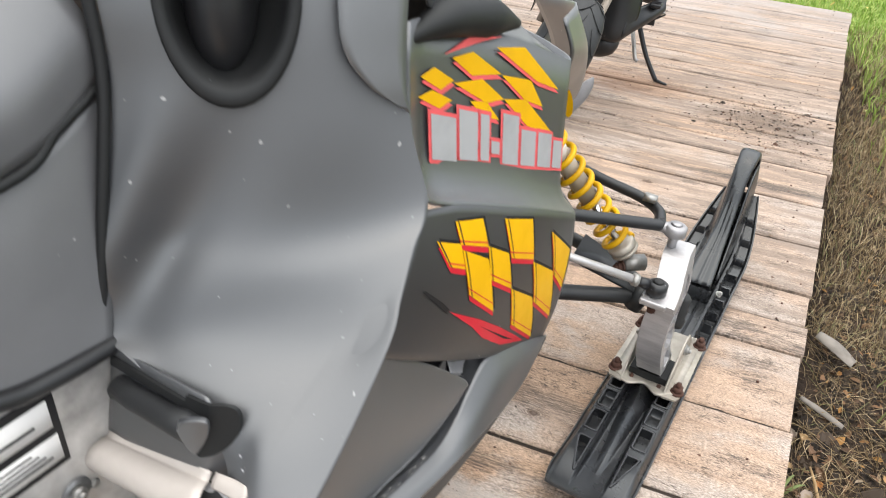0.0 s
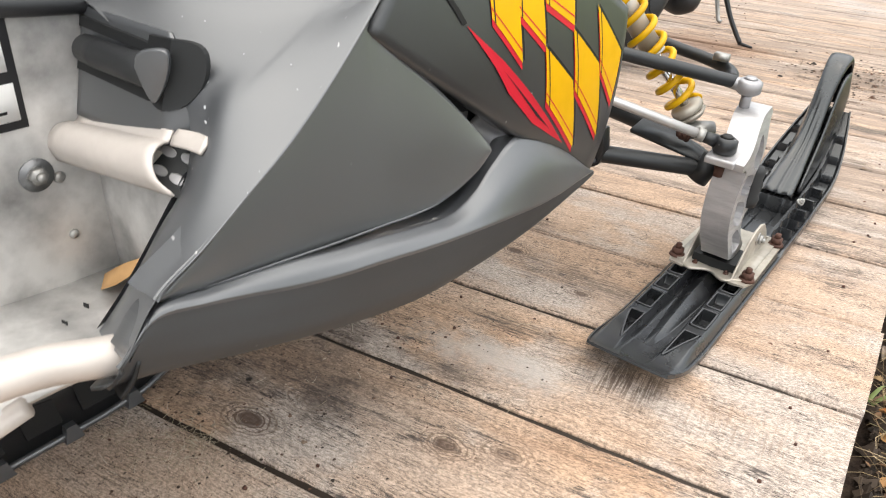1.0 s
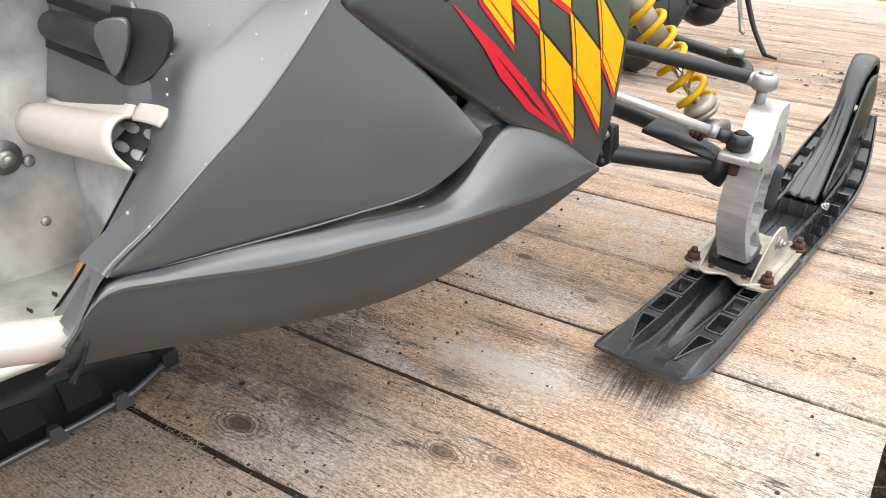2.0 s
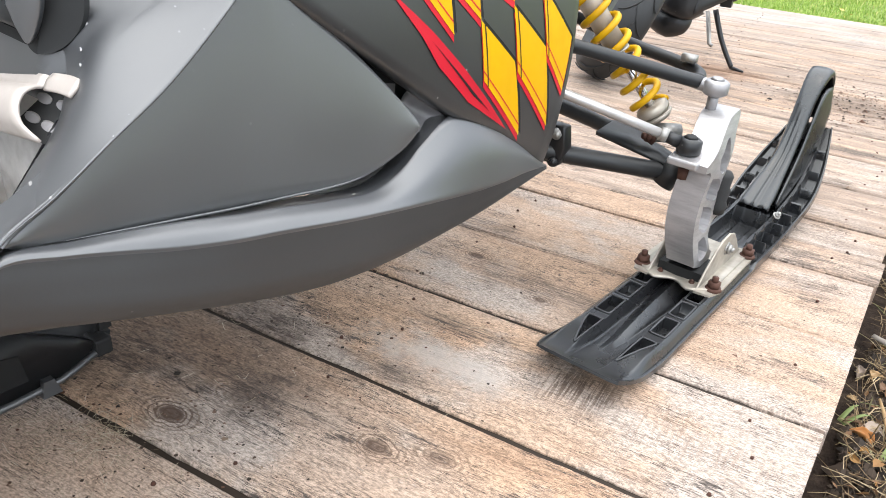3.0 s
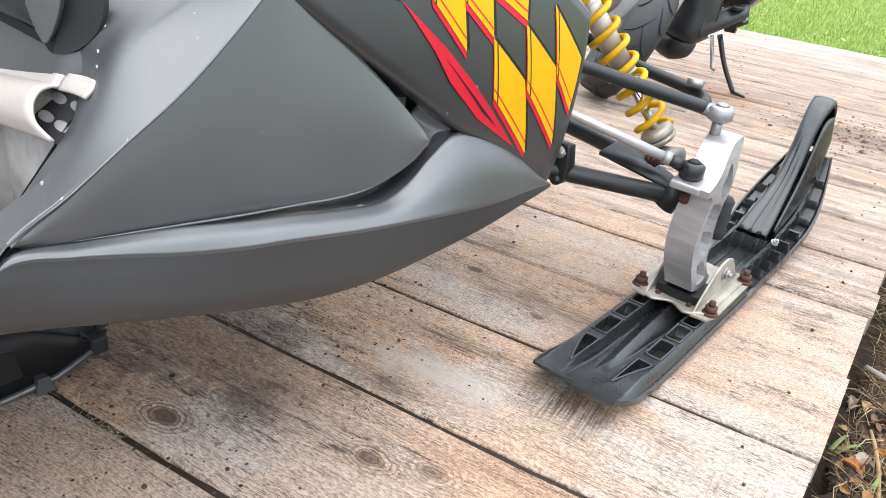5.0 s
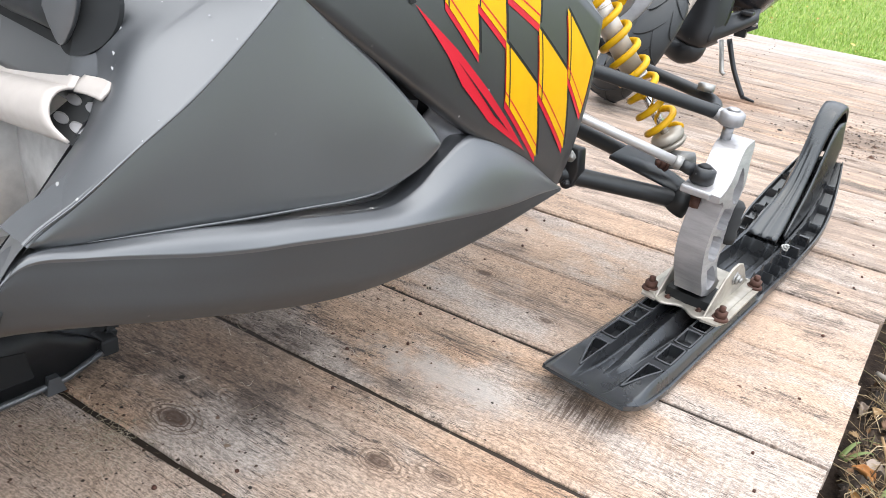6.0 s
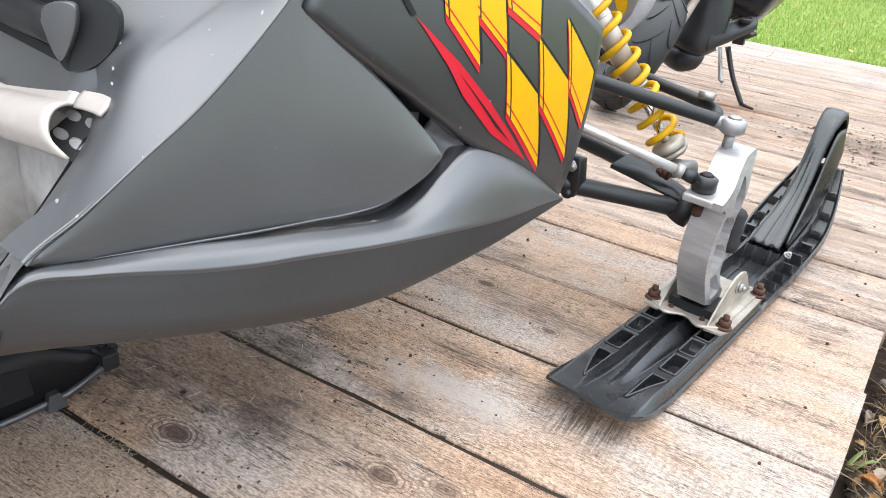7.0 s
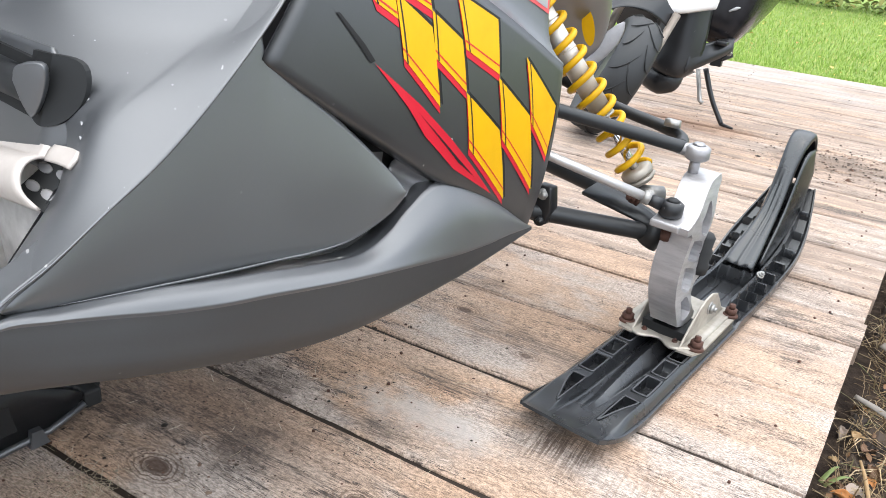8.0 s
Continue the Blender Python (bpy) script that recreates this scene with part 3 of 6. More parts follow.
# dirt packed into the seams
bm = bmesh.new()
for i in range(-8, 18):
    y = SEAM + PITCH * i
    rows = []
    for k in range(140):
        x = LEFT + 0.02 + (edge_x(y) - LEFT - 0.05) * k / 139
        z = -0.0052 + 0.003 * noise.noise((x * 22, y * 3, 1.0)) + 0.002 * noise.noise((x * 70, y, 4.0))
        deep = 0.010 * min(1.0, max(0.0, (y - 1.3) / 0.8))
        rows.append([Vector((x, y - 0.012, z - 0.003 - deep)), Vector((x, y, z - deep)), Vector((x, y + 0.012, z - 0.003 - deep))])
    grid(bm, rows)
tagged(part("seam_dirt", bm, EARTH, deck, "dark dirt packed into the seams"), kind="stuff")

# nail heads and holes along the joists
bm = bmesh.new()
for i in range(-3, 18):
    for x in (edge_x(SEAM + PITCH * i) - 0.07, -0.10, -0.62):
        for f in (0.2, 0.52, 0.83):
            if rng.random() < 0.85:
                px, py = x + rng.gauss(0, 0.022), SEAM + PITCH * (i + f) + rng.gauss(0, 0.012)
                c = bmesh.ops.create_cone(bm, cap_ends=True, segments=9, radius1=rng.uniform(0.0022, 0.0034), radius2=0.002, depth=0.003)["verts"]
                for v in c:
                    v.co += Vector((px, py, 0.0006))
tagged(part("nail_heads", bm, RUST, deck, "rusty nail heads"), kind="stuff")


def scatter(name, mat, count, where, size, label, category):
    rng2 = random.Random(count + 3)
    verts, faces = [], []
    for _ in range(count):
        x, y = where(rng2)
        s = size * rng2.lognormvariate(0, 0.5)
        k = len(verts)
        h = s * rng2.uniform(0.3, 0.8)
        for j in range(5):
            a = j * 1.2566 + rng2.uniform(-0.4, 0.4)
            verts.append((x + s * math.cos(a), y + s * math.sin(a), 0.0002))
        verts.append((x + rng2.uniform(-0.3, 0.3) * s, y, h))
        faces += [(k + j, k + (j + 1) % 5, k + 5) for j in range(5)]
    me = bpy.data.meshes.new(name)
    me.from_pydata(verts, [], faces)
    me.materials.append(mat)
    return tagged(new(name, me), label, category, kind="stuff")


scatter("mud_crumbs", CRUMB, 800, lambda r: (0.45 + r.gauss(0, 0.15), 2.90 + r.gauss(0, 0.17)), 0.0026, "dark mud crumbs scattered on the planks", "mud")
scatter("bark_crumbs", CRUMB, 2200, lambda r: (min(0.2, r.gauss(-0.25, 0.15)), r.uniform(0.42, 1.12)), 0.0009, "fine bark crumbs below the machine", "debris")
scatter("deck_specks", CRUMB, 260, lambda r: (r.uniform(-0.3, 0.6), r.uniform(1.0, 4.4)), 0.0016, "small dark specks on the planks", "debris")


def strand_field(name, mat, count, where, label, on_soil=False):
    rng2 = random.Random(count)
    b = bmesh.new()
    for _ in range(count):
        x, y = where(rng2)
        a, ln = rng2.uniform(0, 6.28), rng2.uniform(0.03, 0.10) if on_soil else rng2.uniform(0.005, 0.024)
        bend = rng2.uniform(-0.5, 0.5) if rng2.random() < 0.3 else rng2.uniform(-0.12, 0.12)
        lift = ground_z(x, y) + 0.004 if on_soil else 0.0
        pts = []
        for j in range(4):
            t = j / 3 - 0.5
            pts.append((x + ln * t * math.cos(a + bend * t), y + ln * t * math.sin(a + bend * t), lift + 0.0015 + (0.012 if on_soil else 0.004) * rng2.random()))
        tube(pts, 0.0006 if on_soil else 0.00032, b, 3, None, False)
    ob = part(name, b, mat)
    return tagged(ob, label, "straw", kind="stuff")


def straw_place(r):
    k = r.random()
    if k < 0.28:
        return r.gauss(-0.235, 0.028), r.gauss(0.532, 0.018)
    if k < 0.62:
        return r.gauss(-0.27, 0.06), r.gauss(0.49, 0.04)
    return r.uniform(-0.45, 0.10), r.uniform(0.45, 1.10)


strand_field("straw_bits", PALE_STRAW, 400, straw_place, "dry straw bits caught at a plank seam")


def near_soil(r):
    y = r.uniform(0.7, 2.2)
    x = edge_x(y) + 0.03 + abs(r.gauss(0.10, 0.16))
    return x, y, ground_z(x, y) + 0.010


leaf_field("near_leaves", LEAF, 520, near_soil, 0.0085, "withered brown leaves beside the deck", "leaves")


def clods(count):
    """Crumbly lumps of earth, in one mesh."""
    rng2 = random.Random(count)
    verts, faces = [], []
    for _ in range(count):
        x, y, z = near_soil(rng2)
        s = 0.0032 * rng2.lognormvariate(0, 0.6)
        k = len(verts)
        for a, b, c in ((1, 0, 0), (0, 1, 0), (-1, 0, 0), (0, -1, 0), (0, 0, 0.9), (0, 0, -0.6)):
            j = rng2.uniform(0.7, 1.3)
            verts.append((x + a * s * j + rng2.uniform(-0.2, 0.2) * s, y + b * s * j, z - 0.008 + c * s * j))
        for a, b in ((0, 1), (1, 2), (2, 3), (3, 0)):
            faces += [(k + a, k + b, k + 4), (k + b, k + a, k + 5)]
    me = bpy.data.meshes.new("soil_clods")
    me.from_pydata(verts, [], faces)
    me.materials.append(EARTH)
    return tagged(new("soil_clods", me), "dark crumbly lumps of soil beside the deck", "soil", kind="stuff")


clods(22000)


def near_straw(r):
    y = r.uniform(0.75, 1.9)
    return edge_x(y) + 0.03 + abs(r.gauss(0.10, 0.12)), y


strand_field("fine_straw", STRAW, 900, near_straw, "fine withered straw matted on the soil", True)
# twigs
bm = bmesh.new()
for _ in range(46):
    x, y, z = near_soil(rng)
    a, ln = rng.uniform(0, 6.28), rng.uniform(0.03, 0.10)
    tube([(x, y, z), (x + 0.5 * ln * math.cos(a), y + 0.5 * ln * math.sin(a), z + rng.uniform(0, 0.012)), (x + ln * math.cos(a + 0.3), y + ln * math.sin(a + 0.3), z + 0.002)], [0.0010, 0.0005], bm, 5, None, False)
tagged(part("twigs", bm, STRAW), "thin dry twigs lying on the soil", "twigs", kind="stuff")

# curled leaves and a thick stem lying beside the deck
def curled_leaf(x, y, size, curl, turn, tilt, mat, label):
    """A dry leaf: a pointed sheet rolled along its rib, with a wavy margin."""
    rng3 = random.Random(int(x * 1000) + int(y * 1000))
    bm = bmesh.new()
    rows = []
    for i in range(13):
        t = i / 12
        w = size * 0.42 * math.sin(math.pi * min(1.0, 0.06 + 0.97 * t)) ** 0.7 * rng3.uniform(0.85, 1.12)
        row = []
        for j in range(9):
            a = (j - 4) / 4 * curl
            r = w / max(curl, 0.2)
            row.append(Vector((r * math.sin(a) + 0.0012 * rng3.gauss(0, 1), (t - 0.5) * size, r * (1 - math.cos(a)) + 0.16 * size * math.sin(2.6 * t) + 0.0010 * rng3.gauss(0, 1))))
        rows.append(row)
    grid(bm, rows)
    ob = thick(tagged(part("dry_leaf", bm, mat), label, "leaf", group="dry leaves beside the deck"), 0.0006)
    ob.matrix_world = pose(x, y, ground_z(x, y) + 0.004, tilt, 0.3 * tilt, turn)
    return ob


LEAVES = (
    (0.592, 1.403, 0.034, 1.2, 30, 18, TAN, "crumpled tan leaf on the soil"),
    (0.622, 1.319, 0.045, 2.2, 20, 12, BROWN, "rolled dark brown leaf on the soil"),
    (0.582, 1.209, 0.04, 1.9, 75, 14, ORANGE_BROWN, "curled orange brown leaf on the soil"),
    (0.565, 1.315, 0.02, 0.8, 80, 10, TAN, "small pale dry leaf on the soil"),
    (0.570, 1.252, 0.03, 1.0, 120, 15, BROWN, "crumpled brown leaf on the soil"),
    (0.600, 1.243, 0.042, 0.7, 100, 10, ASH, "flat grey brown withered leaf on the soil"),
    (0.619, 1.293, 0.03, 1.6, 5, 20, ORANGE_BROWN, "curled orange leaf on the soil"),
    (0.570, 1.412, 0.028, 2.0, 10, 25, ASH, "pale rolled leaf beside the deck"),
    (0.613, 1.378, 0.038, 1.3, 150, 16, BROWN, "wrinkled brown leaf on the soil"),
)
for x, y, size, curl, turn, tilt, mat, label in LEAVES:
    curled_leaf(x, y, size, curl, turn, tilt, mat, label)
stem = [(0.600, 1.312, 0.030), (0.609, 1.275, 0.026), (0.617, 1.220, 0.018), (0.619, 1.140, 0.012)]
tagged(part("plant_stem", tube([Vector((x, y, ground_z(x, y) + h)) for x, y, h in stem], [0.0022, 0.0032, 0.0034, 0.0030], None, 10), TAN), "thick yellowish dry plant stem on the soil", "stem")
for k, (x, y, turn) in enumerate(((0.550, 1.245, 30), (0.556, 1.240, 55), (0.606, 1.15, 15))):
    b = bmesh.new()
    rows = []
    for i in range(8):
        t = i / 7
        w = 0.0035 * (1 - t ** 2) + 0.0003
        rows.append([Vector((-w, 0.045 * t, 0.018 * math.sin(2.2 * t))), Vector((0, 0.045 * t, 0.018 * math.sin(2.2 * t) - 0.001)), Vector((w, 0.045 * t, 0.018 * math.sin(2.2 * t)))])
    grid(b, rows)
    blade = thick(tagged(part("grass_blade", b, DULL_GREEN), "broad green grass blade growing beside the deck", "grass", group="green blades beside the deck"), 0.0005)
    blade.matrix_world = pose(x, y, ground_z(x, y) + 0.003, 0, 0, -turn)

# pale wood strips and bark in the soil
for pts, w, nm, lb in ((((0.582, 1.512, -0.082), (0.620, 1.482, -0.078), (0.668, 1.462, -0.088)), 0.0085, "wood_strip", "pale bent strip of wood lying on the soil"),
                       (((0.625, 1.775, -0.085), (0.660, 1.725, -0.075), (0.700, 1.690, -0.085)), 0.022, "bark_piece", "pale curled piece of birch bark on the soil")):
    b = bmesh.new()
    p = spline(pts, 10)
    rows = []
    for i, q in enumerate(p):
        s = Vector((0.45, 0.9, 0)) * w * (0.6 + 0.4 * math.sin(math.pi * (i + 1) / 12))
        rows.append([q - s, q + Vector((0, 0, 0.004)), q + s])
    grid(b, rows)
    strip = tagged(part(nm, b, WEATHERED), lb, "wood" if nm == "wood_strip" else "bark")
    thick(strip, 0.002)


# ---- snowmobile: u to its right, v ahead, z up, from the middle between its skis ----
sled = tagged(new("snowmobile"), "dark grey snowmobile with yellow checker decals parked on planks", "snowmobile")
sled.matrix_world = pose(-0.299, 1.3622, 0, 0, 0, -9.4)


def cowl_u(v, z):
    a, c = v + 0.45, z - 0.45
    return 0.4411 + 0.066 * a + 0.0058 * c - 0.2505 * a * a - 0.2322 * a * c - 0.7736 * c * c


def logo_u(v, z):
    return 0.375 + 0.08 * (v + 0.5) - 0.10 * (z - 0.68) - 0.25 * max(0, v + 0.35) ** 2


def crease_z(v):
    return 0.664 - 0.40 * (v + 0.61) - 0.20 * (v + 0.61) ** 2


# side cowl with the lower decals
top = [(-0.628, 0.662)] + [(v, crease_z(v)) for v in (-0.56, -0.50, -0.43, -0.36, -0.30, -0.262)]
low = [(-0.7125, 0.5410), (-0.6531, 0.4999), (-0.5820, 0.4530), (-0.4928, 0.3964), (-0.4332, 0.3686), (-0.3673, 0.3358), (-0.268, 0.2745)]
rows = []
for i in range(19):
    t = i / 18
    row = []
    for (va, za), (vb, zb) in zip(top, low):
        v, z = va + (vb - va) * t, za + (zb - za) * t
        row.append(Vector((cowl_u(v, z), v, z)))
    row = spline(row, 26)
    e = row[-1]
    # rolls over at the front and runs back to the nose
    row += [e + Vector((-0.004, 0.008, 0)), e + Vector((-0.014, 0.020, 0)), e + Vector((-0.05, 0.060, 0)), e + Vector((-0.13, 0.14, 0)), e + Vector((-0.23, 0.21, 0))]
    rows.append(row)
bm = bmesh.new()
# lip turned in along the lower edge
edge = rows[-1]
for d in ((-0.0015, 0, -0.0030), (-0.0060, 0, -0.0062), (-0.0140, 0, -0.0075), (-0.034, 0, 0.002)):
    rows.append([p + Vector(d) for p in edge])
grid(bm, rows)
cowl = thick(part("side_cowl", bm, CHARCOAL, sled, "satin dark grey side cowl with checker decals"), 0.003)

# edge along which the side face stands over the cowl and the access panel
EDGE = [(0.4040, -0.6203, 0.6729), (0.4130, -0.6548, 0.6413), (0.4235, -0.6908, 0.6088), (0.4335, -0.7203, 0.5818), (0.4360, -0.7752, 0.5282), (0.4365, -0.8276, 0.4834), (0.4355, -0.8747, 0.4517), (0.4330, -0.9178, 0.4214), (0.4300, -0.9574, 0.3968), (0.4300, -0.9870, 0.3600)]
# the broad side face below the handlebar and its pillar; the third column follows the fold beside the pillar
face = [
    [(0.11, -0.745, 1.00), (0.19, -0.69, 1.00), (0.28, -0.625, 0.985), (0.345, -0.575, 0.965)],
    [(0.165, -0.775, 0.88), (0.232, -0.725, 0.875), (0.305, -0.66, 0.865), (0.358, -0.600, 0.855)],
    [(0.178, -0.785, 0.78), (0.245, -0.742, 0.775), (0.322, -0.676, 0.765), (0.374, -0.615, 0.755)],
    [(0.182, -0.815, 0.67), (0.250, -0.768, 0.668), (0.344, -0.688, 0.664), EDGE[0]],
    [(0.186, -0.832, 0.615), (0.256, -0.792, 0.612), (0.366, -0.706, 0.622), EDGE[1]],
    [(0.188, -0.850, 0.560), (0.264, -0.808, 0.572), (0.384, -0.722, 0.587), EDGE[2]],
    [(0.220, -0.852, 0.547), (0.290, -0.816, 0.549), (0.386, -0.748, 0.560), EDGE[3]],
    [(0.272, -0.850, 0.524), (0.325, -0.829, 0.525), (0.383, -0.797, 0.529), EDGE[4]],
    [(0.335, -0.851, 0.492), (0.356, -0.846, 0.496), (0.383, -0.8385, 0.503), EDGE[5]],
    [(0.362, -0.876, 0.445), (0.374, -0.879, 0.453), (0.397, -0.877, 0.461), EDGE[6]],
    [(0.360, -0.905, 0.408), (0.378, -0.912, 0.417), (0.405, -0.915, 0.424), EDGE[7]],
    [(0.358, -0.938, 0.368), (0.380, -0.946, 0.381), (0.408, -0.951, 0.392), EDGE[8]],
    [(0.356, -0.967, 0.339), (0.374, -0.973, 0.344), (0.400, -0.980, 0.352), EDGE[9]],
]


def relief(bm, nu, nv):
    """The diagonal hollow below the bowl and the fold beside the pillar."""
    vs = list(bm.verts)
    for i in range(nu + 1):
        for j in range(nv + 1):
            q = vs[i * (nv + 1) + j]
            s, z = j / nv, q.co.z
            t = min(1.2, max(-0.6, (z - 0.55) / 0.21))
            h = -0.017 * math.exp(-((s - 0.12 - 0.30 * t) / 0.13) ** 2) * max(0.0, 1 - abs(t - 0.45) / 0.9)
            h += 0.010 * math.exp(-((s + 0.12 - 0.30 * t) / 0.10) ** 2) * max(0.0, 1 - abs(t - 0.45) / 0.8)
            h *= max(0.0, min(1.0, (z - 0.525) / 0.09))
            deep = max(0.0, min(1.0, (0.64 - z) / 0.11)) * max(0.0, min(1.0, (z - 0.495) / 0.03))
            h -= 0.0006 * deep * math.exp(-((0.6667 - s) / 0.10) ** 2) if s < 0.6667 else 0.0
            q.co += h * Vector((0.6, -0.75, 0.25))
    return bm


bm = relief(patch(face, 72, 60), 72, 60)
rim_verts = list(bm.verts)[18 * 61 + 60:66 * 61 + 61:61]
BOWL, AX1, AX2 = Vector((0.252, -0.712, 0.864)), Vector((0.045, 0.039, -0.0015)), Vector((-0.008, 0.014, 0.095))
inside = []
for f in bm.faces:
    d = f.calc_center_median() - BOWL
    if (d.dot(AX1) / AX1.length_squared) ** 2 + (d.dot(AX2) / AX2.length_squared) ** 2 < 0.85:
        inside.append(f)
bmesh.ops.delete(bm, geom=inside, context="FACES")
# the edge rolls over and returns to the panels below it
before = rim_verts
for d in ((-0.0012, 0.0013, -0.0013), (-0.0048, 0.0024, -0.0024), (-0.0150, 0.0022, -0.0022), (-0.034, 0.0015, -0.0015)):
    after = [bm.verts.new(p.co + Vector(d)) for p in rim_verts]
    for k in range(len(after) - 1):
        bm.faces.new((before[k], before[k + 1], after[k + 1], after[k]))
    before = after
inner = [Vector(r[0]) for r in face[9:]]
grid(bm, [spline(inner, 14), spline([p + Vector((-0.004, 0.03, 0.006)) for p in inner], 14)])
thick(part("side_face", bm, SHELL, sled, "broad grey side face with scratches"), 0.003).modifiers["thickness"].use_rim = False

# upper cowl with the word mark: runs on from the side face and flares out to its lower crease
FLARE = (0.0, 0.003, 0.007, 0.013, 0.021, 0.032, 0.048, 0.07, 0.095, 0.12, 0.15, 0.19)
rows = []
for h in FLARE:
    row = []
    for v in (-0.585, -0.54, -0.48, -0.40, -0.32, -0.262):
        z0 = crease_z(v)
        z1 = 0.835 - 0.30 * (v + 0.6) - 0.12 * max(0, v + 0.45)
        z = z0 + (z1 - z0) * h / 0.19
        out = math.exp(-h / 0.014)
        row.append(Vector((logo_u(v, z) * (1 - out) + cowl_u(v, z0) * out, v + 0.10 * h, z)))
    zr = 0.6729 + h * 0.86
    row.insert(0, Vector((np.interp(zr, (0.673, 0.70, 0.755, 0.855), (0.404, 0.390, 0.374, 0.358)), np.interp(zr, (0.673, 0.755, 0.855), (-0.6203, -0.615, -0.600)), zr)))
    row = spline(row, 26)
    e = row[-1]
    row += [e + Vector((-0.004, 0.008, 0)), e + Vector((-0.016, 0.022, 0)), e + Vector((-0.06, 0.055, 0)), e + Vector((-0.14, 0.10, 0)), e + Vector((-0.24, 0.14, 0))]
    rows.append(row)
bm = bmesh.new()
grid(bm, rows)
thick(part("upper_cowl", bm, BODY, sled, "grey upper cowl with faded word mark"), 0.003)

# dark side panel set back behind the face and the cowl
def panel_u(v, z):
    d = v + 0.705
    return 0.423 + 0.0513 * d + 0.267 * d * d - 0.0992 * (z - 0.3565)


left = spline([Vector(p) + Vector((-0.027, 0.002, -0.002)) for p in EDGE[8:2:-1]] + [Vector((0.4045, -0.708, 0.543))], 26)
right = spline([(0.4045, -0.708, 0.543), (0.4085, -0.678, 0.517), (0.4117, -0.6458, 0.4912), (0.420, -0.603, 0.4525), (0.429, -0.567, 0.4165), (0.4335, -0.549, 0.397)], 26)
ridge = [(0.4225, -0.948, 0.3895), (0.4213, -0.913, 0.383), (0.4212, -0.8698, 0.3767), (0.4213, -0.8213, 0.370), (0.422, -0.7667, 0.3629), (0.423, -0.7048, 0.3565), (0.425, -0.671, 0.3533), (0.4273, -0.6314, 0.3529), (0.4297, -0.5976, 0.360), (0.432, -0.5666, 0.3719), (0.4335, -0.5480, 0.385)]
a, c = left + right[1:], spline(ridge[:6], 26) + spline(ridge[5:], 26)[1:]
rows = []
for i in range(19):
    t = i / 18
    row = [p.lerp(q, t) for p, q in zip(a, c)]
    rows.append([Vector((panel_u(p.y, p.z) + 0.003 * math.sin(math.pi * t), p.y, p.z)) for p in row])
# turned-in rim along the lower edge
rows.append([p + Vector((-0.0012, 0, -0.0022)) for p in rows[-1]])
rows.append([p + Vector((-0.007, 0, -0.0015)) for p in rows[-1]])
bm = bmesh.new()
grid(bm, rows)
thick(part("side_panel", bm, PANEL, sled, "matt dark triangular access panel"), 0.003)
bead = [Vector(p) + Vector((0.0004, 0, -0.0006)) for p in ridge[1:]]
part("panel_bead", tube(bead, [0.0002, 0.0009, 0.0012, 0.0013, 0.0013, 0.0013, 0.0013, 0.0013, 0.0012, 0.0008], None, 8, 70), BODY, sled, "thin raised lip along the access panel")

# belly pan: channel under the panel, a light upper band, a crease and a lower side with painted shade
groove = [(0.4265, -0.984, 0.3625), (0.4275, -0.957, 0.388), (0.4235, -0.9123, 0.3815), (0.4255, -0.872, 0.3766), (0.429, -0.8267, 0.3708), (0.4325, -0.7752, 0.3619), (0.4350, -0.7350, 0.3562), (0.4372, -0.670, 0.3448), (0.438, -0.615, 0.3387), (0.4360, -0.572, 0.3490), (0.4325, -0.5387, 0.3668), (0.4290, -0.4860, 0.3869), (0.4350, -0.4332, 0.3680), (0.4350, -0.3673, 0.3345), (0.4290, -0.270, 0.2745)]
crease = [(0.4290, -0.992, 0.3560), (0.4313, -0.9600, 0.383), (0.434, -0.9201, 0.3773), (0.437, -0.880, 0.3677), (0.4429, -0.8366, 0.3576), (0.4491, -0.7874, 0.3491), (0.4536, -0.7429, 0.3437), (0.4590, -0.672, 0.3330), (0.4620, -0.612, 0.3250), (0.4627, -0.562, 0.3180), (0.4627, -0.515, 0.3113), (0.4620, -0.465, 0.3045), (0.4575, -0.405, 0.2972), (0.4480, -0.345, 0.2890), (0.4310, -0.262, 0.2710)]
lower = [(0.4256, -0.9875, 0.3530), (0.4376, -0.8516, 0.3075), (0.4420, -0.6828, 0.2672), (0.4410, -0.5632, 0.2526), (0.4368, -0.4465, 0.2513), (0.4336, -0.3208, 0.2636), (0.4270, -0.2620, 0.2650)]
under = [(0.4164, -0.9971, 0.3356), (0.4004, -0.8549, 0.2829), (0.3960, -0.6897, 0.2362), (0.3880, -0.5722, 0.2221), (0.3792, -0.4563, 0.2273), (0.3814, -0.3245, 0.2493), (0.3900, -0.2620, 0.2580)]
keel = [(0.36, -0.985, 0.292), (0.22, -0.86, 0.21), (0.20, -0.70, 0.18), (0.18, -0.585, 0.175), (0.16, -0.47, 0.185), (0.14, -0.33, 0.21), (0.14, -0.25, 0.225)]
inward = [Vector(p) + Vector((-0.026, 0.003, -0.003)) for p in groove]
bm = bmesh.new()
STA = 78
inw_c, gro_c, cre_c, low_c, und_c, keel_c = (spline(k, STA) for k in (inward, groove, crease, lower, under, keel))
rows = []
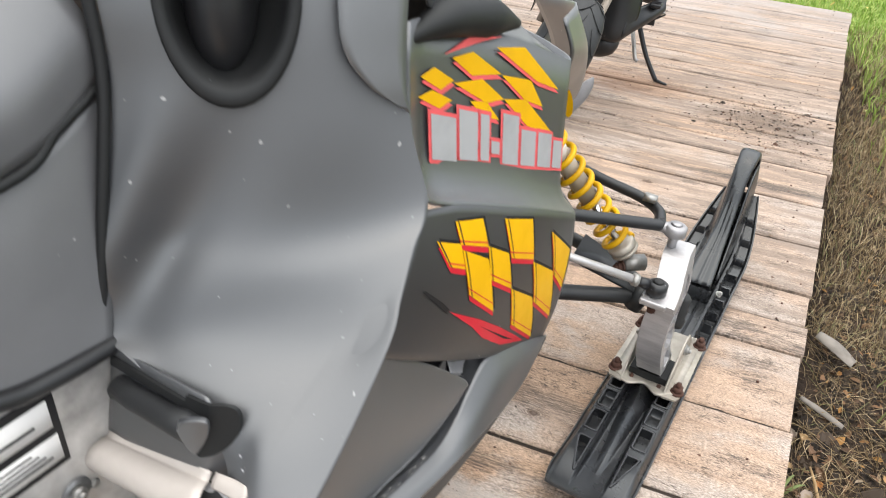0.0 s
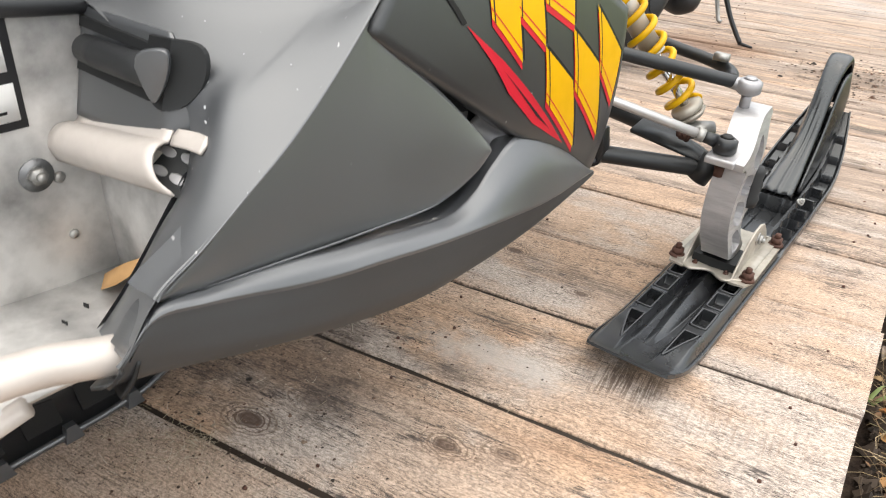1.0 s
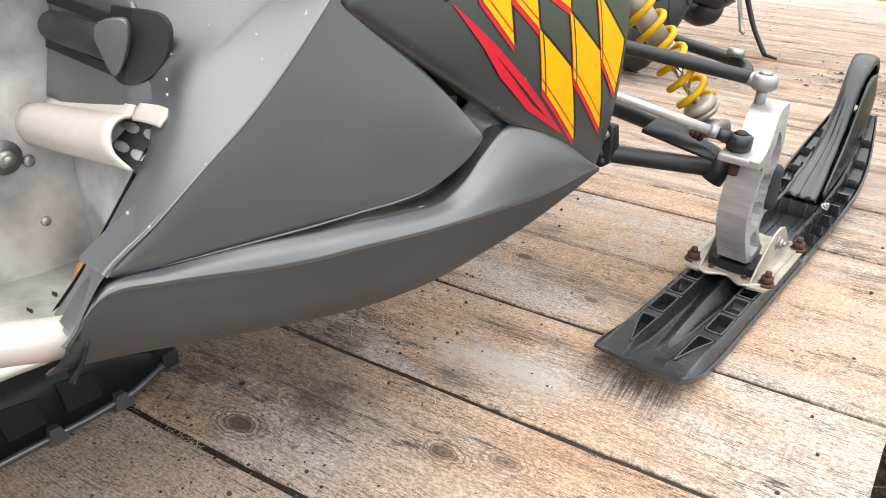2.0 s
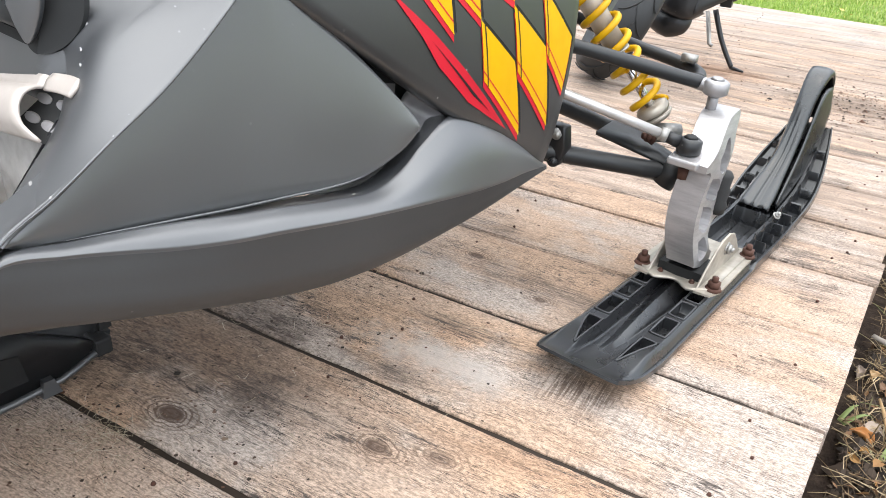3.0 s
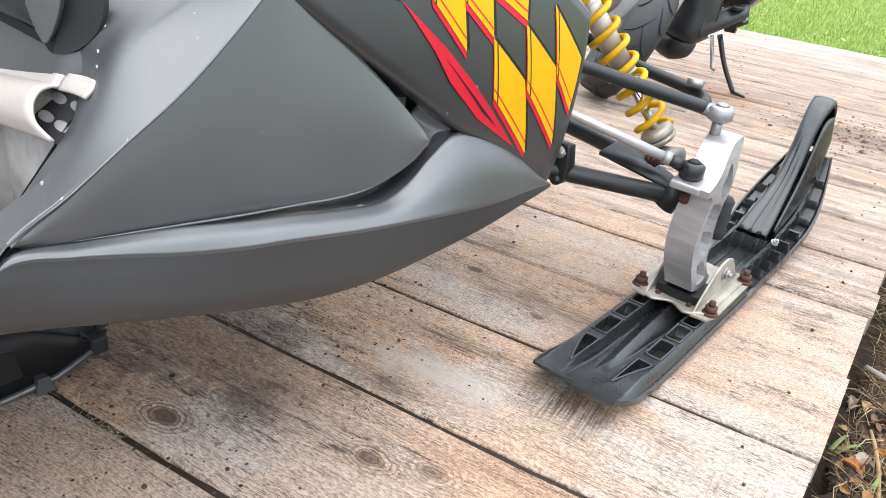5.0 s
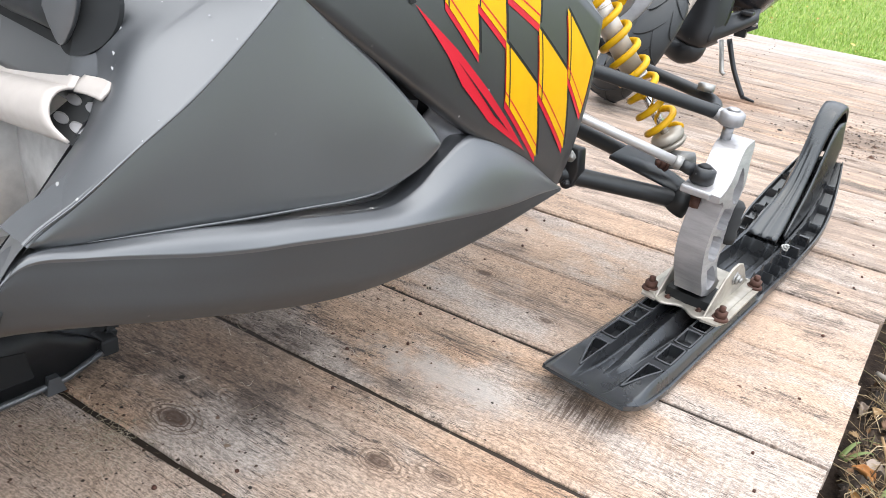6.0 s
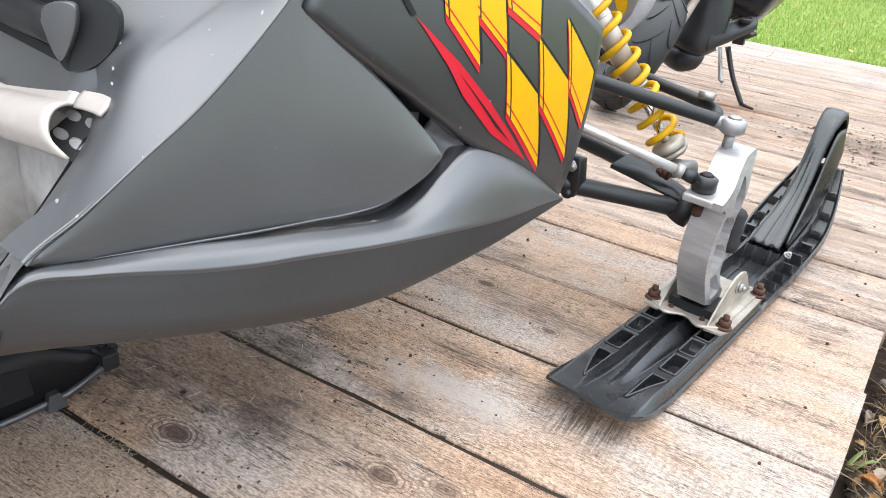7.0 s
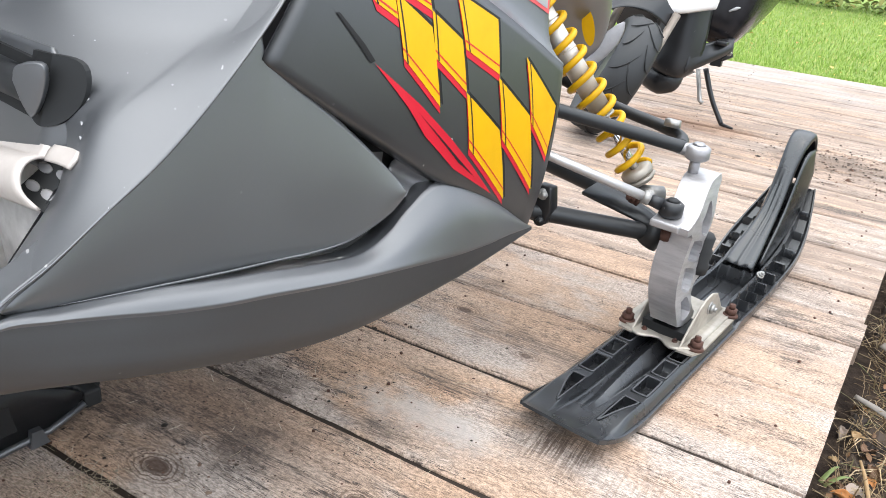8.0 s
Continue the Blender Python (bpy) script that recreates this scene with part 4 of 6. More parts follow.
for j in range(STA + 1):
    g, c = gro_c[j], cre_c[j]
    v = c.y - 0.034 * min(1.0, max(0.0, (-0.84 - c.y) / 0.11))
    w, u2, k2 = (Vector([np.interp(v, [p.y for p in cv], [p[i] for p in cv]) for i in range(3)]) for cv in (low_c, und_c, keel_c))
    m = g.lerp(c, 0.5) + (c - g).length * Vector((0.07, 0, 0.07))
    top_row = [inw_c[j], g.lerp(inw_c[j], 0.30) + Vector((0, 0, -0.0015)), g.lerp(inw_c[j], 0.06)] + spline([g, m, c], 12)[:-1]
    turn = [c.lerp(m, 0.05), c + Vector((-0.0004, 0, -0.0003)), c.lerp(w, 0.05)]
    side = spline([c.lerp(w, 0.08), c.lerp(w, 0.5) + Vector((0.0022, 0, 0)), w, u2, k2], 18)
    rows.append(top_row + turn + side)
vs = grid(bm, rows)
# faces below the crease get the shaded copy of the body plastic
dark_verts = {v for r in vs for v in r[17:]}
for f in bm.faces:
    f.material_index = 1 if all(v in dark_verts for v in f.verts) else 0
belly = thick(part("belly_pan", bm, BODY, sled, "grey belly pan with scuffed lower edge"), 0.003)
belly.data.materials.append(BELLY_SHADE)
# black sheet across the open rear end, its shade painted as a surface
end_cap = patch([[(0.356, -0.960, 0.336), (0.390, -0.964, 0.342), (0.428, -0.978, 0.354)], [(0.362, -0.964, 0.322), (0.395, -0.972, 0.326), (0.426, -0.984, 0.338)], [(0.366, -0.972, 0.300), (0.398, -0.982, 0.306), (0.420, -0.992, 0.324)]], 8, 8)
thick(part("belly_end", end_cap, VOID, sled, "black sheet painting the shade of the open belly pan end"), 0.003)
# scuffs in the channel
SCUFF = gloss("pale_scuff", (0.30, 0.30, 0.29), 0.5, 0.7)
scuff_rng = random.Random(8)
for _ in range(16):
    j = scuff_rng.choice((34, 35, 36, 37, 38, 39, 40, 41, 42, 43, 44, 28, 20))
    p = gro_c[j].lerp(inw_c[j], scuff_rng.uniform(0.08, 0.30)) + Vector((0.0004, 0, 0.0008))
    d = (gro_c[j + 1] - gro_c[j]).normalized()
    ln, e = scuff_rng.uniform(0.002, 0.008), Vector((0.0005, scuff_rng.uniform(-0.3, 0.3) * 0.001, 0.0))
    sc = bmesh.new()
    sc.faces.new([sc.verts.new(q) for q in (p - d * ln, p + e, p + d * ln, p - e)])
    part("scuff", sc, SCUFF, sled, "pale scuff in the channel", False)
# what shows between panel and cowl: dark duct, a clear gusset and a bare heat shield
bm = patch([[(0.398, -0.70, 0.535), (0.398, -0.60, 0.470), (0.400, -0.47, 0.395)], [(0.375, -0.69, 0.49), (0.375, -0.58, 0.42), (0.385, -0.44, 0.370)], [(0.38, -0.68, 0.38), (0.385, -0.56, 0.35), (0.400, -0.44, 0.325)]], 8, 12)
thick(part("air_duct", bm, BLACK, sled, "black duct behind the access panel"), 0.003)
shield = patch([[(0.402, -0.530, 0.417), (0.409, -0.500, 0.396), (0.418, -0.480, 0.384)], [(0.392, -0.528, 0.402), (0.402, -0.505, 0.385), (0.414, -0.490, 0.377)], [(0.408, -0.540, 0.384), (0.413, -0.522, 0.373), (0.419, -0.508, 0.367)]], 10, 10)
thick(part("heat_shield", shield, ROD, sled, "bare bent heat shield plate"), 0.0015)
part("shield_rivet", tube([(0.415, -0.525, 0.3795), (0.4165, -0.5255, 0.3798)], 0.0016, None, 8), VOID, sled)
gusset = bmesh.new()
gusset.faces.new([gusset.verts.new(q) for q in ((0.4165, -0.5905, 0.4385), (0.4075, -0.5560, 0.4300), (0.4085, -0.5590, 0.4060), (0.425, -0.571, 0.4185))])
thick(part("plastic_gusset", gusset, PANEL, sled, "smoky grey plastic gusset", False), 0.002)

# hood top, nose and far side close the shell
hood = [
    [(0.11, -0.745, 1.00), (0.345, -0.575, 0.965), (0.355, -0.55, 0.835), (0.36, -0.24, 0.715)],
    [(0.0, -0.76, 1.03), (0.20, -0.45, 0.95), (0.24, -0.30, 0.84), (0.20, -0.10, 0.70)],
    [(-0.11, -0.745, 1.00), (-0.1, -0.42, 0.95), (-0.1, -0.28, 0.84), (-0.1, -0.08, 0.70)],
    [(-0.345, -0.70, 0.965), (-0.345, -0.575, 0.90), (-0.355, -0.50, 0.80), (-0.33, -0.24, 0.70)],
    [(-0.42, -0.72, 0.60), (-0.43, -0.60, 0.60), (-0.43, -0.45, 0.55), (-0.40, -0.24, 0.50)],
    [(-0.42, -0.95, 0.33), (-0.45, -0.70, 0.28), (-0.44, -0.45, 0.26), (-0.40, -0.26, 0.26)],
]
thick(part("hood", patch(hood, 30, 20), BODY, sled, "dark grey hood shell"), 0.003)
nose = [
    [(0.20, -0.12, 0.70), (0.12, 0.05, 0.66), (0.0, 0.10, 0.65), (-0.20, -0.05, 0.66), (-0.36, -0.22, 0.68)],
    [(0.21, -0.06, 0.58), (0.17, 0.12, 0.56), (0.0, 0.20, 0.55), (-0.22, 0.05, 0.56), (-0.40, -0.22, 0.55)],
    [(0.20, -0.05, 0.45), (0.15, 0.12, 0.44), (0.0, 0.22, 0.42), (-0.22, 0.08, 0.42), (-0.40, -0.24, 0.42)],
    [(0.18, -0.08, 0.26), (0.12, 0.05, 0.25), (0.0, 0.10, 0.24), (-0.20, 0.0, 0.25), (-0.38, -0.24, 0.27)],
]
thick(part("nose_shell", patch(nose, 20, 24), BLACK, sled, "black nose shell"), 0.003)
# front fairing seen past the cowl, with its yellow slot
fair = [
    [(0.317, -0.10, 0.72), (0.272, 0.06, 0.70), (0.202, 0.20, 0.665), (0.092, 0.30, 0.63)],
    [(0.330, -0.08, 0.66), (0.297, 0.08, 0.625), (0.237, 0.22, 0.585), (0.122, 0.34, 0.55)],
    [(0.297, -0.06, 0.60), (0.280, 0.10, 0.56), (0.244, 0.24, 0.52), (0.132, 0.36, 0.48)],
    [(0.232, -0.04, 0.555), (0.242, 0.12, 0.505), (0.227, 0.26, 0.455), (0.122, 0.36, 0.42)],
    [(0.182, -0.04, 0.52), (0.202, 0.12, 0.46), (0.197, 0.26, 0.415), (0.112, 0.34, 0.385)],
]
fairing = thick(part("front_fairing", patch(fair, 18, 20), BODY, sled, "grey front fairing with yellow slot"), 0.004)

slot = bmesh.new()
slot_c, s1, s2 = Vector((0.2572, 0.1350, 0.4954)), Vector((0.0052, 0.010, -0.0330)), Vector((0.0100, 0.0040, 0.0032))
slot.faces.new([slot.verts.new(slot_c + math.cos(t) * s1 + math.sin(t) * s2) for t in np.linspace(0, 2 * math.pi, 24, endpoint=False)])
part("yellow_slot", slot, YELLOW, fairing, "yellow oval slot")
blade = bmesh.new()
BLADE_W, BLADE_T = Vector((0.74, 0.42, -0.52)).normalized(), Vector((0.45, -0.88, 0.05)).normalized()
grid(blade, [[q + float(math.cos(t) * w) * BLADE_W + float(math.sin(t) * 0.22 * w) * BLADE_T for t in np.linspace(0, 2 * math.pi, 16, endpoint=False)]
             for q, w in zip(spline([(0.190, 0.25, 0.398), (0.208, 0.27, 0.425), (0.226, 0.285, 0.452), (0.238, 0.295, 0.475), (0.246, 0.302, 0.494)], 14), np.interp(np.linspace(0, 1, 15), (0, 0.3, 0.6, 0.85, 1), (0.014, 0.019, 0.017, 0.010, 0.002)))], close=True)
part("bumper_blade", blade, ROD, sled, "grey pointed front bumper blade")
# scoop over the word mark
scoop = tube([(0.352, -0.60, 0.815), (0.356, -0.53, 0.822), (0.362, -0.45, 0.808), (0.366, -0.38, 0.786)], [0.004, 0.02, 0.022, 0.006], None, 16, 20)
part("intake_scoop", scoop, VOID, sled, "black scoop with mesh")


# ---- decals, laid on the cowl ----
def decal(name, outline, surf, mat, parent, lift=0.0012, cut=7):
    """A sticker: a flat outline in (v, z), fitted to the panel and a little proud of it."""
    b = bmesh.new()
    f = b.faces.new([b.verts.new((0, v, z)) for v, z in outline])
    bmesh.ops.triangulate(b, faces=[f])
    bmesh.ops.subdivide_edges(b, edges=b.edges, cuts=cut, use_grid_fill=True)
    for q in b.verts:
        q.co.x = surf(q.co.y, q.co.z) + lift
    return part(name, b, mat, parent)


CHECKS = [
    [(-0.607, 0.622), (-0.568, 0.602), (-0.564, 0.569), (-0.591, 0.585)],
    [(-0.573, 0.630), (-0.523, 0.613), (-0.517, 0.575), (-0.568, 0.601)],
    [(-0.566, 0.594), (-0.518, 0.560), (-0.504, 0.478), (-0.558, 0.532)],
    [(-0.517, 0.576), (-0.472, 0.545), (-0.463, 0.489), (-0.514, 0.530)],
    [(-0.478, 0.593), (-0.410, 0.563), (-0.406, 0.503), (-0.466, 0.535)],
    [(-0.463, 0.489), (-0.396, 0.437), (-0.358, 0.338), (-0.449, 0.423)],
    [(-0.407, 0.500), (-0.335, 0.446), (-0.297, 0.338), (-0.388, 0.424)],
    [(-0.352, 0.518), (-0.274, 0.450), (-0.278, 0.382), (-0.330, 0.437)],
]
for q in CHECKS:
    decal("red_border", [(v + 0.001, z - 0.008) for v, z in q], cowl_u, RED, cowl, 0.0008)
    decal("dark_border", [(v + 0.005, z + 0.001) for v, z in q], cowl_u, INK, cowl, 0.0005)
    decal("yellow_check", q, cowl_u, YELLOW, cowl, 0.0013)
    a, c, d, e = (Vector(k) for k in q)
    for s, t in ((a.lerp(c, 0.10), e.lerp(d, 0.10)),):
        n2 = Vector((0.0009, 0))
        decal("pin_line", [tuple(s - n2), tuple(s + n2), tuple(t + n2), tuple(t - n2)], cowl_u, INK, cowl, 0.0016, 4)
    s, t = e.lerp(a, 0.16), d.lerp(c, 0.16)
    n2 = Vector((0, 0.0009))
    decal("pin_line", [tuple(s - n2), tuple(s + n2), tuple(t + n2), tuple(t - n2)], cowl_u, RED, cowl, 0.0016, 4)
decal("red_flash", [(-0.595, 0.530), (-0.5345, 0.4845), (-0.481, 0.4392), (-0.4366, 0.3984), (-0.3885, 0.353), (-0.4704, 0.4018), (-0.523, 0.4483), (-0.5491, 0.4813)], cowl_u, RED, cowl)
decal("flash_slit", [(-0.536, 0.476), (-0.462, 0.411), (-0.430, 0.384), (-0.464, 0.4085)], cowl_u, INK, cowl, 0.0017)
decal("dark_flash", [(-0.637, 0.577), (-0.633, 0.577), (-0.606, 0.548), (-0.594, 0.532), (-0.600, 0.530), (-0.611, 0.545)], cowl_u, INK, cowl)

for q in (
    [(-0.576, 0.777), (-0.553, 0.781), (-0.520, 0.759), (-0.543, 0.755)], [(-0.523, 0.783), (-0.484, 0.780), (-0.426, 0.741), (-0.486, 0.755)],
    [(-0.438, 0.774), (-0.376, 0.760), (-0.282, 0.683), (-0.342, 0.710)], [(-0.520, 0.756), (-0.466, 0.746), (-0.420, 0.710), (-0.457, 0.716)],
    [(-0.426, 0.740), (-0.358, 0.716), (-0.325, 0.673), (-0.370, 0.694)], [(-0.581, 0.758), (-0.558, 0.759), (-0.524, 0.739), (-0.546, 0.736)],
    [(-0.420, 0.710), (-0.369, 0.695), (-0.288, 0.622), (-0.363, 0.659)], [(-0.490, 0.728), (-0.457, 0.718), (-0.430, 0.688), (-0.468, 0.704)],
):
    decal("red_border", [(v + 0.002, z - 0.006) for v, z in q], logo_u, PINK, cowl, 0.0010)
    decal("yellow_check", q, logo_u, YELLOW, cowl, 0.0015)
decal("red_arc", [(-0.535, 0.789), (-0.490, 0.797), (-0.425, 0.783), (-0.470, 0.787)], logo_u, PINK, cowl)
# word mark as plain light bars with red outlines
def outlined(name, v, w, h0, h1, slope, rim, mat, rim_mat, lift):
    """A slanted bar (v ahead, h up) with an outline behind it."""
    for nm, e, m, up in ((name + "_outline", rim, rim_mat, lift), (name, 0.0, mat, lift + 0.0006)):
        s0, s1 = -slope * e, slope * (w + e)
        decal(nm, [(v - e, h0 - e - s0), (v + w + e, h0 - e - s1), (v + w + e, h1 + e - s1), (v - e, h1 + e - s0)], logo_u, m, cowl, up, 4)


for v, w, h0, h1 in ((-0.562, 0.044, 0.686, 0.736), (-0.512, 0.036, 0.668, 0.726), (-0.470, 0.018, 0.652, 0.708), (-0.447, 0.018, 0.652, 0.668), (-0.422, 0.037, 0.630, 0.694), (-0.378, 0.037, 0.612, 0.660), (-0.334, 0.038, 0.594, 0.642), (-0.290, 0.028, 0.576, 0.616)):
    outlined("word_bar", v, w, h0, h1, 0.42, 0.0045, SILVER, PINK, 0.0018)
for k in range(3):
    outlined("name_bar", -0.366 + 0.034 * k, 0.028, 0.580 - 0.0168 * k, 0.596 - 0.0168 * k, 0.5, 0.0035, FADED, PINK, 0.0018)

# ---- footwell, tunnel and running board ----
tunnel = part("tunnel", prism([(-0.842, 0.262), (-0.842, 0.540), (-0.92, 0.548), (-1.10, 0.575), (-1.9, 0.60), (-1.9, 0.262)], -0.198, 0.198, lambda a, b, d: Vector((d, a, b))), TUNNEL, sled, "scuffed bare aluminium tunnel", False)
rounded(tunnel, 0.004)
board = bmesh.new()
grid(board, [[Vector((u, v, z + 0.02 * (u - 0.2))) for u in (0.196, 0.25, 0.30, 0.345)] for v, z in ((-0.862, 0.283), (-0.92, 0.285), (-1.0, 0.292), (-1.2, 0.30), (-1.9, 0.30))])
board_ob = thick(part("running_board", board, TUNNEL, sled, "bare aluminium running board"), 0.004)
front_wall = patch([[(0.19, -0.858, 0.28), (0.28, -0.862, 0.28), (0.37, -0.885, 0.30)], [(0.19, -0.862, 0.37), (0.28, -0.866, 0.37), (0.37, -0.870, 0.39)], [(0.19, -0.858, 0.45), (0.28, -0.850, 0.45), (0.38, -0.838, 0.45)]], 10, 10)
thick(part("footwell_wall", front_wall, TUNNEL, sled, "aluminium front wall of the footwell"), 0.003)
part("edge_tube", tube([(0.402, -0.958, 0.339), (0.390, -0.985, 0.342), (0.364, -1.047, 0.344), (0.35, -1.2, 0.34), (0.35, -1.9, 0.33)], 0.0155, None, 18, 30), WHITE_TUBE, sled, "white coated edge tube")
part("brace_tube", tube([(0.35, -1.03, 0.300), (0.30, -1.12, 0.24), (0.22, -1.3, 0.18)], 0.009, None, 14), WHITE_TUBE, sled, "white brace below the board")
# toe guard: a flange and a rolled front, cut slanting at its outer end, and a perforated plate behind the cut
outer = [(0.334, -0.8653, 0.4724), (0.335, -0.8705, 0.4655), (0.337, -0.8765, 0.4668), (0.342, -0.888, 0.466), (0.350, -0.898, 0.459), (0.360, -0.902, 0.448), (0.371, -0.896, 0.436)]
inner = [(0.199, -0.868, 0.4545), (0.199, -0.876, 0.4465), (0.199, -0.882, 0.448), (0.199, -0.893, 0.4475), (0.198, -0.901, 0.4405), (0.197, -0.904, 0.429), (0.196, -0.899, 0.414)]
bm = bmesh.new()
grid(bm, [spline([Vector(p).lerp(Vector(q), i / 12) for p, q in zip(inner, outer)], 24) for i in range(13)])
thick(part("toe_guard", bm, WHITE_TUBE, sled, "white rolled toe guard"), 0.0025)
thick(part("toe_guard_end", patch([[(0.3405, -0.8640, 0.4752), (0.362, -0.862, 0.4778), (0.376, -0.8625, 0.4785)], [(0.3405, -0.870, 0.4705), (0.362, -0.869, 0.4735), (0.381, -0.868, 0.4745)], [(0.3415, -0.874, 0.464), (0.362, -0.874, 0.467), (0.380, -0.874, 0.468)]], 8, 8), WHITE_TUBE, sled, "white end of the toe guard"), 0.0025)
HOLE_C, HOLE_A, HOLE_B, HOLE_N = Vector((0.345, -0.8747, 0.4461)), Vector((0.968, 0.129, -0.214)), Vector((0.015, 0.826, 0.563)), Vector((0.249, -0.549, 0.798))


def on_plate(a, b, d):
    return HOLE_C + a * HOLE_A + b * HOLE_B + d * HOLE_N


plate = part("perforated_plate", prism([(-0.018, -0.020), (0.034, -0.020), (0.034, 0.026), (-0.018, 0.026)], -0.003, 0.0, on_plate), VOID, sled, "black perforated plate", False)
for a, b in ((-0.014, 0.0085), (0.0055, 0.0115), (-0.0085, -0.0085), (0.0095, -0.0075), (0.025, 0.0)):
    part("plate_hole", prism([(a + 0.0078 * math.cos(t), b + 0.0038 * math.sin(t)) for t in np.linspace(0, 2 * math.pi, 18, endpoint=False)], 0.0, 0.0006, on_plate), ROD, plate, "bare metal seen through a hole", False)
    part("hole_rim", tube([on_plate(a + 0.0080 * math.cos(t), b + 0.0040 * math.sin(t), 0.0006) for t in np.linspace(0.4, 2.9, 12)], 0.0005, None, 6), STEEL, plate)
# toe peg in its pocket
peg = part("toe_peg", tube([(0.216, -0.862, 0.513), (0.24, -0.864, 0.513), (0.290, -0.864, 0.514), (0.306, -0.862, 0.515), (0.318, -0.856, 0.515)], [0.0125, 0.0125, 0.0130, 0.0155, 0.012], None, 18), ARM, sled, "dark toe peg with a shield-shaped end")
rim = [(p.x, p.y) for p in spline([(-0.0155, 0.518, 0), (-0.012, 0.529, 0), (0.0, 0.534, 0), (0.0135, 0.534, 0), (0.0145, 0.522, 0), (0.008, 0.505, 0), (-0.002, 0.491, 0), (-0.009, 0.499, 0), (-0.0155, 0.518, 0)], 24)][:-1]
shield = prism(rim, 0.0, 0.007, lambda a, b, d: Vector((0.320 + a * 0.88 + d * 0.6, -0.864 + a * 0.45 - d * 0.78, b + 0.002)))
rounded(part("peg_end", shield, BODY, peg, "worn grey peg face"), 0.002, 3)


def in_pocket(a, b, d):
    """The pocket's floor, which runs back below the side face at its outer end."""
    return Vector((a, -0.8590 + 0.02 * (a - 0.18) + 0.8 * max(0.0, a - 0.325) + d + 0.25 * (b - 0.51), b))


pocket = bmesh.new()
rows = []
for i in range(17):
    b = 0.452 + 0.093 * i / 16
    end = float(np.interp(b, (0.452, 0.466, 0.482, 0.500, 0.522, 0.545), (0.345, 0.356, 0.368, 0.356, 0.340, 0.322)))
    rows.append([in_pocket(0.199 + (end - 0.199) * j / 24, b, 0.0) for j in range(25)])
grid(pocket, rows)
thick(part("peg_pocket", pocket, BODY, sled, "grey plate round the toe peg"), 0.003)
# shade of the hollow and slots, painted as black pieces on the pocket floor
ring = [(p.x, p.y) for p in spline([(0.300, 0.540, 0), (0.330, 0.541, 0), (0.345, 0.535, 0), (0.349, 0.518, 0), (0.345, 0.500, 0), (0.332, 0.487, 0), (0.312, 0.488, 0), (0.298, 0.505, 0), (0.300, 0.540, 0)], 28)][:-1]
hollow = prism(ring, -0.0035, 0.0005, in_pocket)
for z0, z1 in ((0.5262, 0.5345), (0.4905, 0.4980)):
    part("peg_slot_shade", prism([(0.202, z0 + 0.003), (0.306, z0 - 0.001), (0.306, z1 - 0.001), (0.202, z1 + 0.003)], -0.0035, 0.0005, in_pocket), VOID, sled, "black strip painting the shade of the slot along the peg", False)
part("peg_hollow_shade", hollow, VOID, sled, "black plate painting the shade of the hollow behind the peg end", False)
# tunnel fixings and warning label
bm = bolt((0.198, -0.920, 0.407), (1, 0, 0), 0.008, 0.010)
part("tunnel_bolt", bm, STEEL, sled, "zinc bolt in its dark washer")
part("bolt_washer", tube([(0.198, -0.920, 0.407), (0.2005, -0.920, 0.407)], 0.0155, None, 24), PANEL, sled)
part("rivet", tube([(0.198, -0.898, 0.338), (0.201, -0.898, 0.338)], [0.005, 0.0035], None, 14), STEEL, sled)
part("rivet", tube([(0.198, -0.900, 0.398), (0.201, -0.900, 0.398)], [0.006, 0.004], None, 14), STEEL, sled)
label = rounded(part("warning_label", box((0.198, -1.05, 0.452), (0.2002, -0.916, 0.545)), INK, sled, "black framed warning label"), 0.001)
part("label_field", box((0.2002, -1.045, 0.502), (0.2008, -0.924, 0.535)), LABEL, label)
part("label_field", box((0.2002, -1.045, 0.460), (0.2008, -0.922, 0.492)), LABEL, label)
for k in range(4):
    part("text_bar", box((0.2008, -1.0 + 0.012 * (k % 2), 0.467 + 0.0058 * k), (0.2011, -0.932 - 0.006 * k, 0.4695 + 0.0058 * k)), INK, label)
part("text_bar", box((0.2008, -1.0, 0.512), (0.2011, -0.94, 0.5155)), INK, label)
# seat side and its black foot
seat = [
    [(0.200, -0.848, 0.552), (0.201, -0.93, 0.560), (0.201, -1.10, 0.585), (0.201, -1.9, 0.61)],
    [(0.191, -0.832, 0.60), (0.194, -0.92, 0.612), (0.194, -1.10, 0.635), (0.19, -1.9, 0.66)],
    [(0.177, -0.810, 0.68), (0.183, -0.905, 0.68), (0.183, -1.10, 0.69), (0.175, -1.9, 0.71)],
    [(0.160, -0.767, 0.784), (0.170, -0.893, 0.729), (0.17, -1.10, 0.728), (0.155, -1.9, 0.745)],
]
thick(part("seat_side", patch(seat, 18, 24), VINYL, sled, "grey seat side panel with creases"), 0.004)
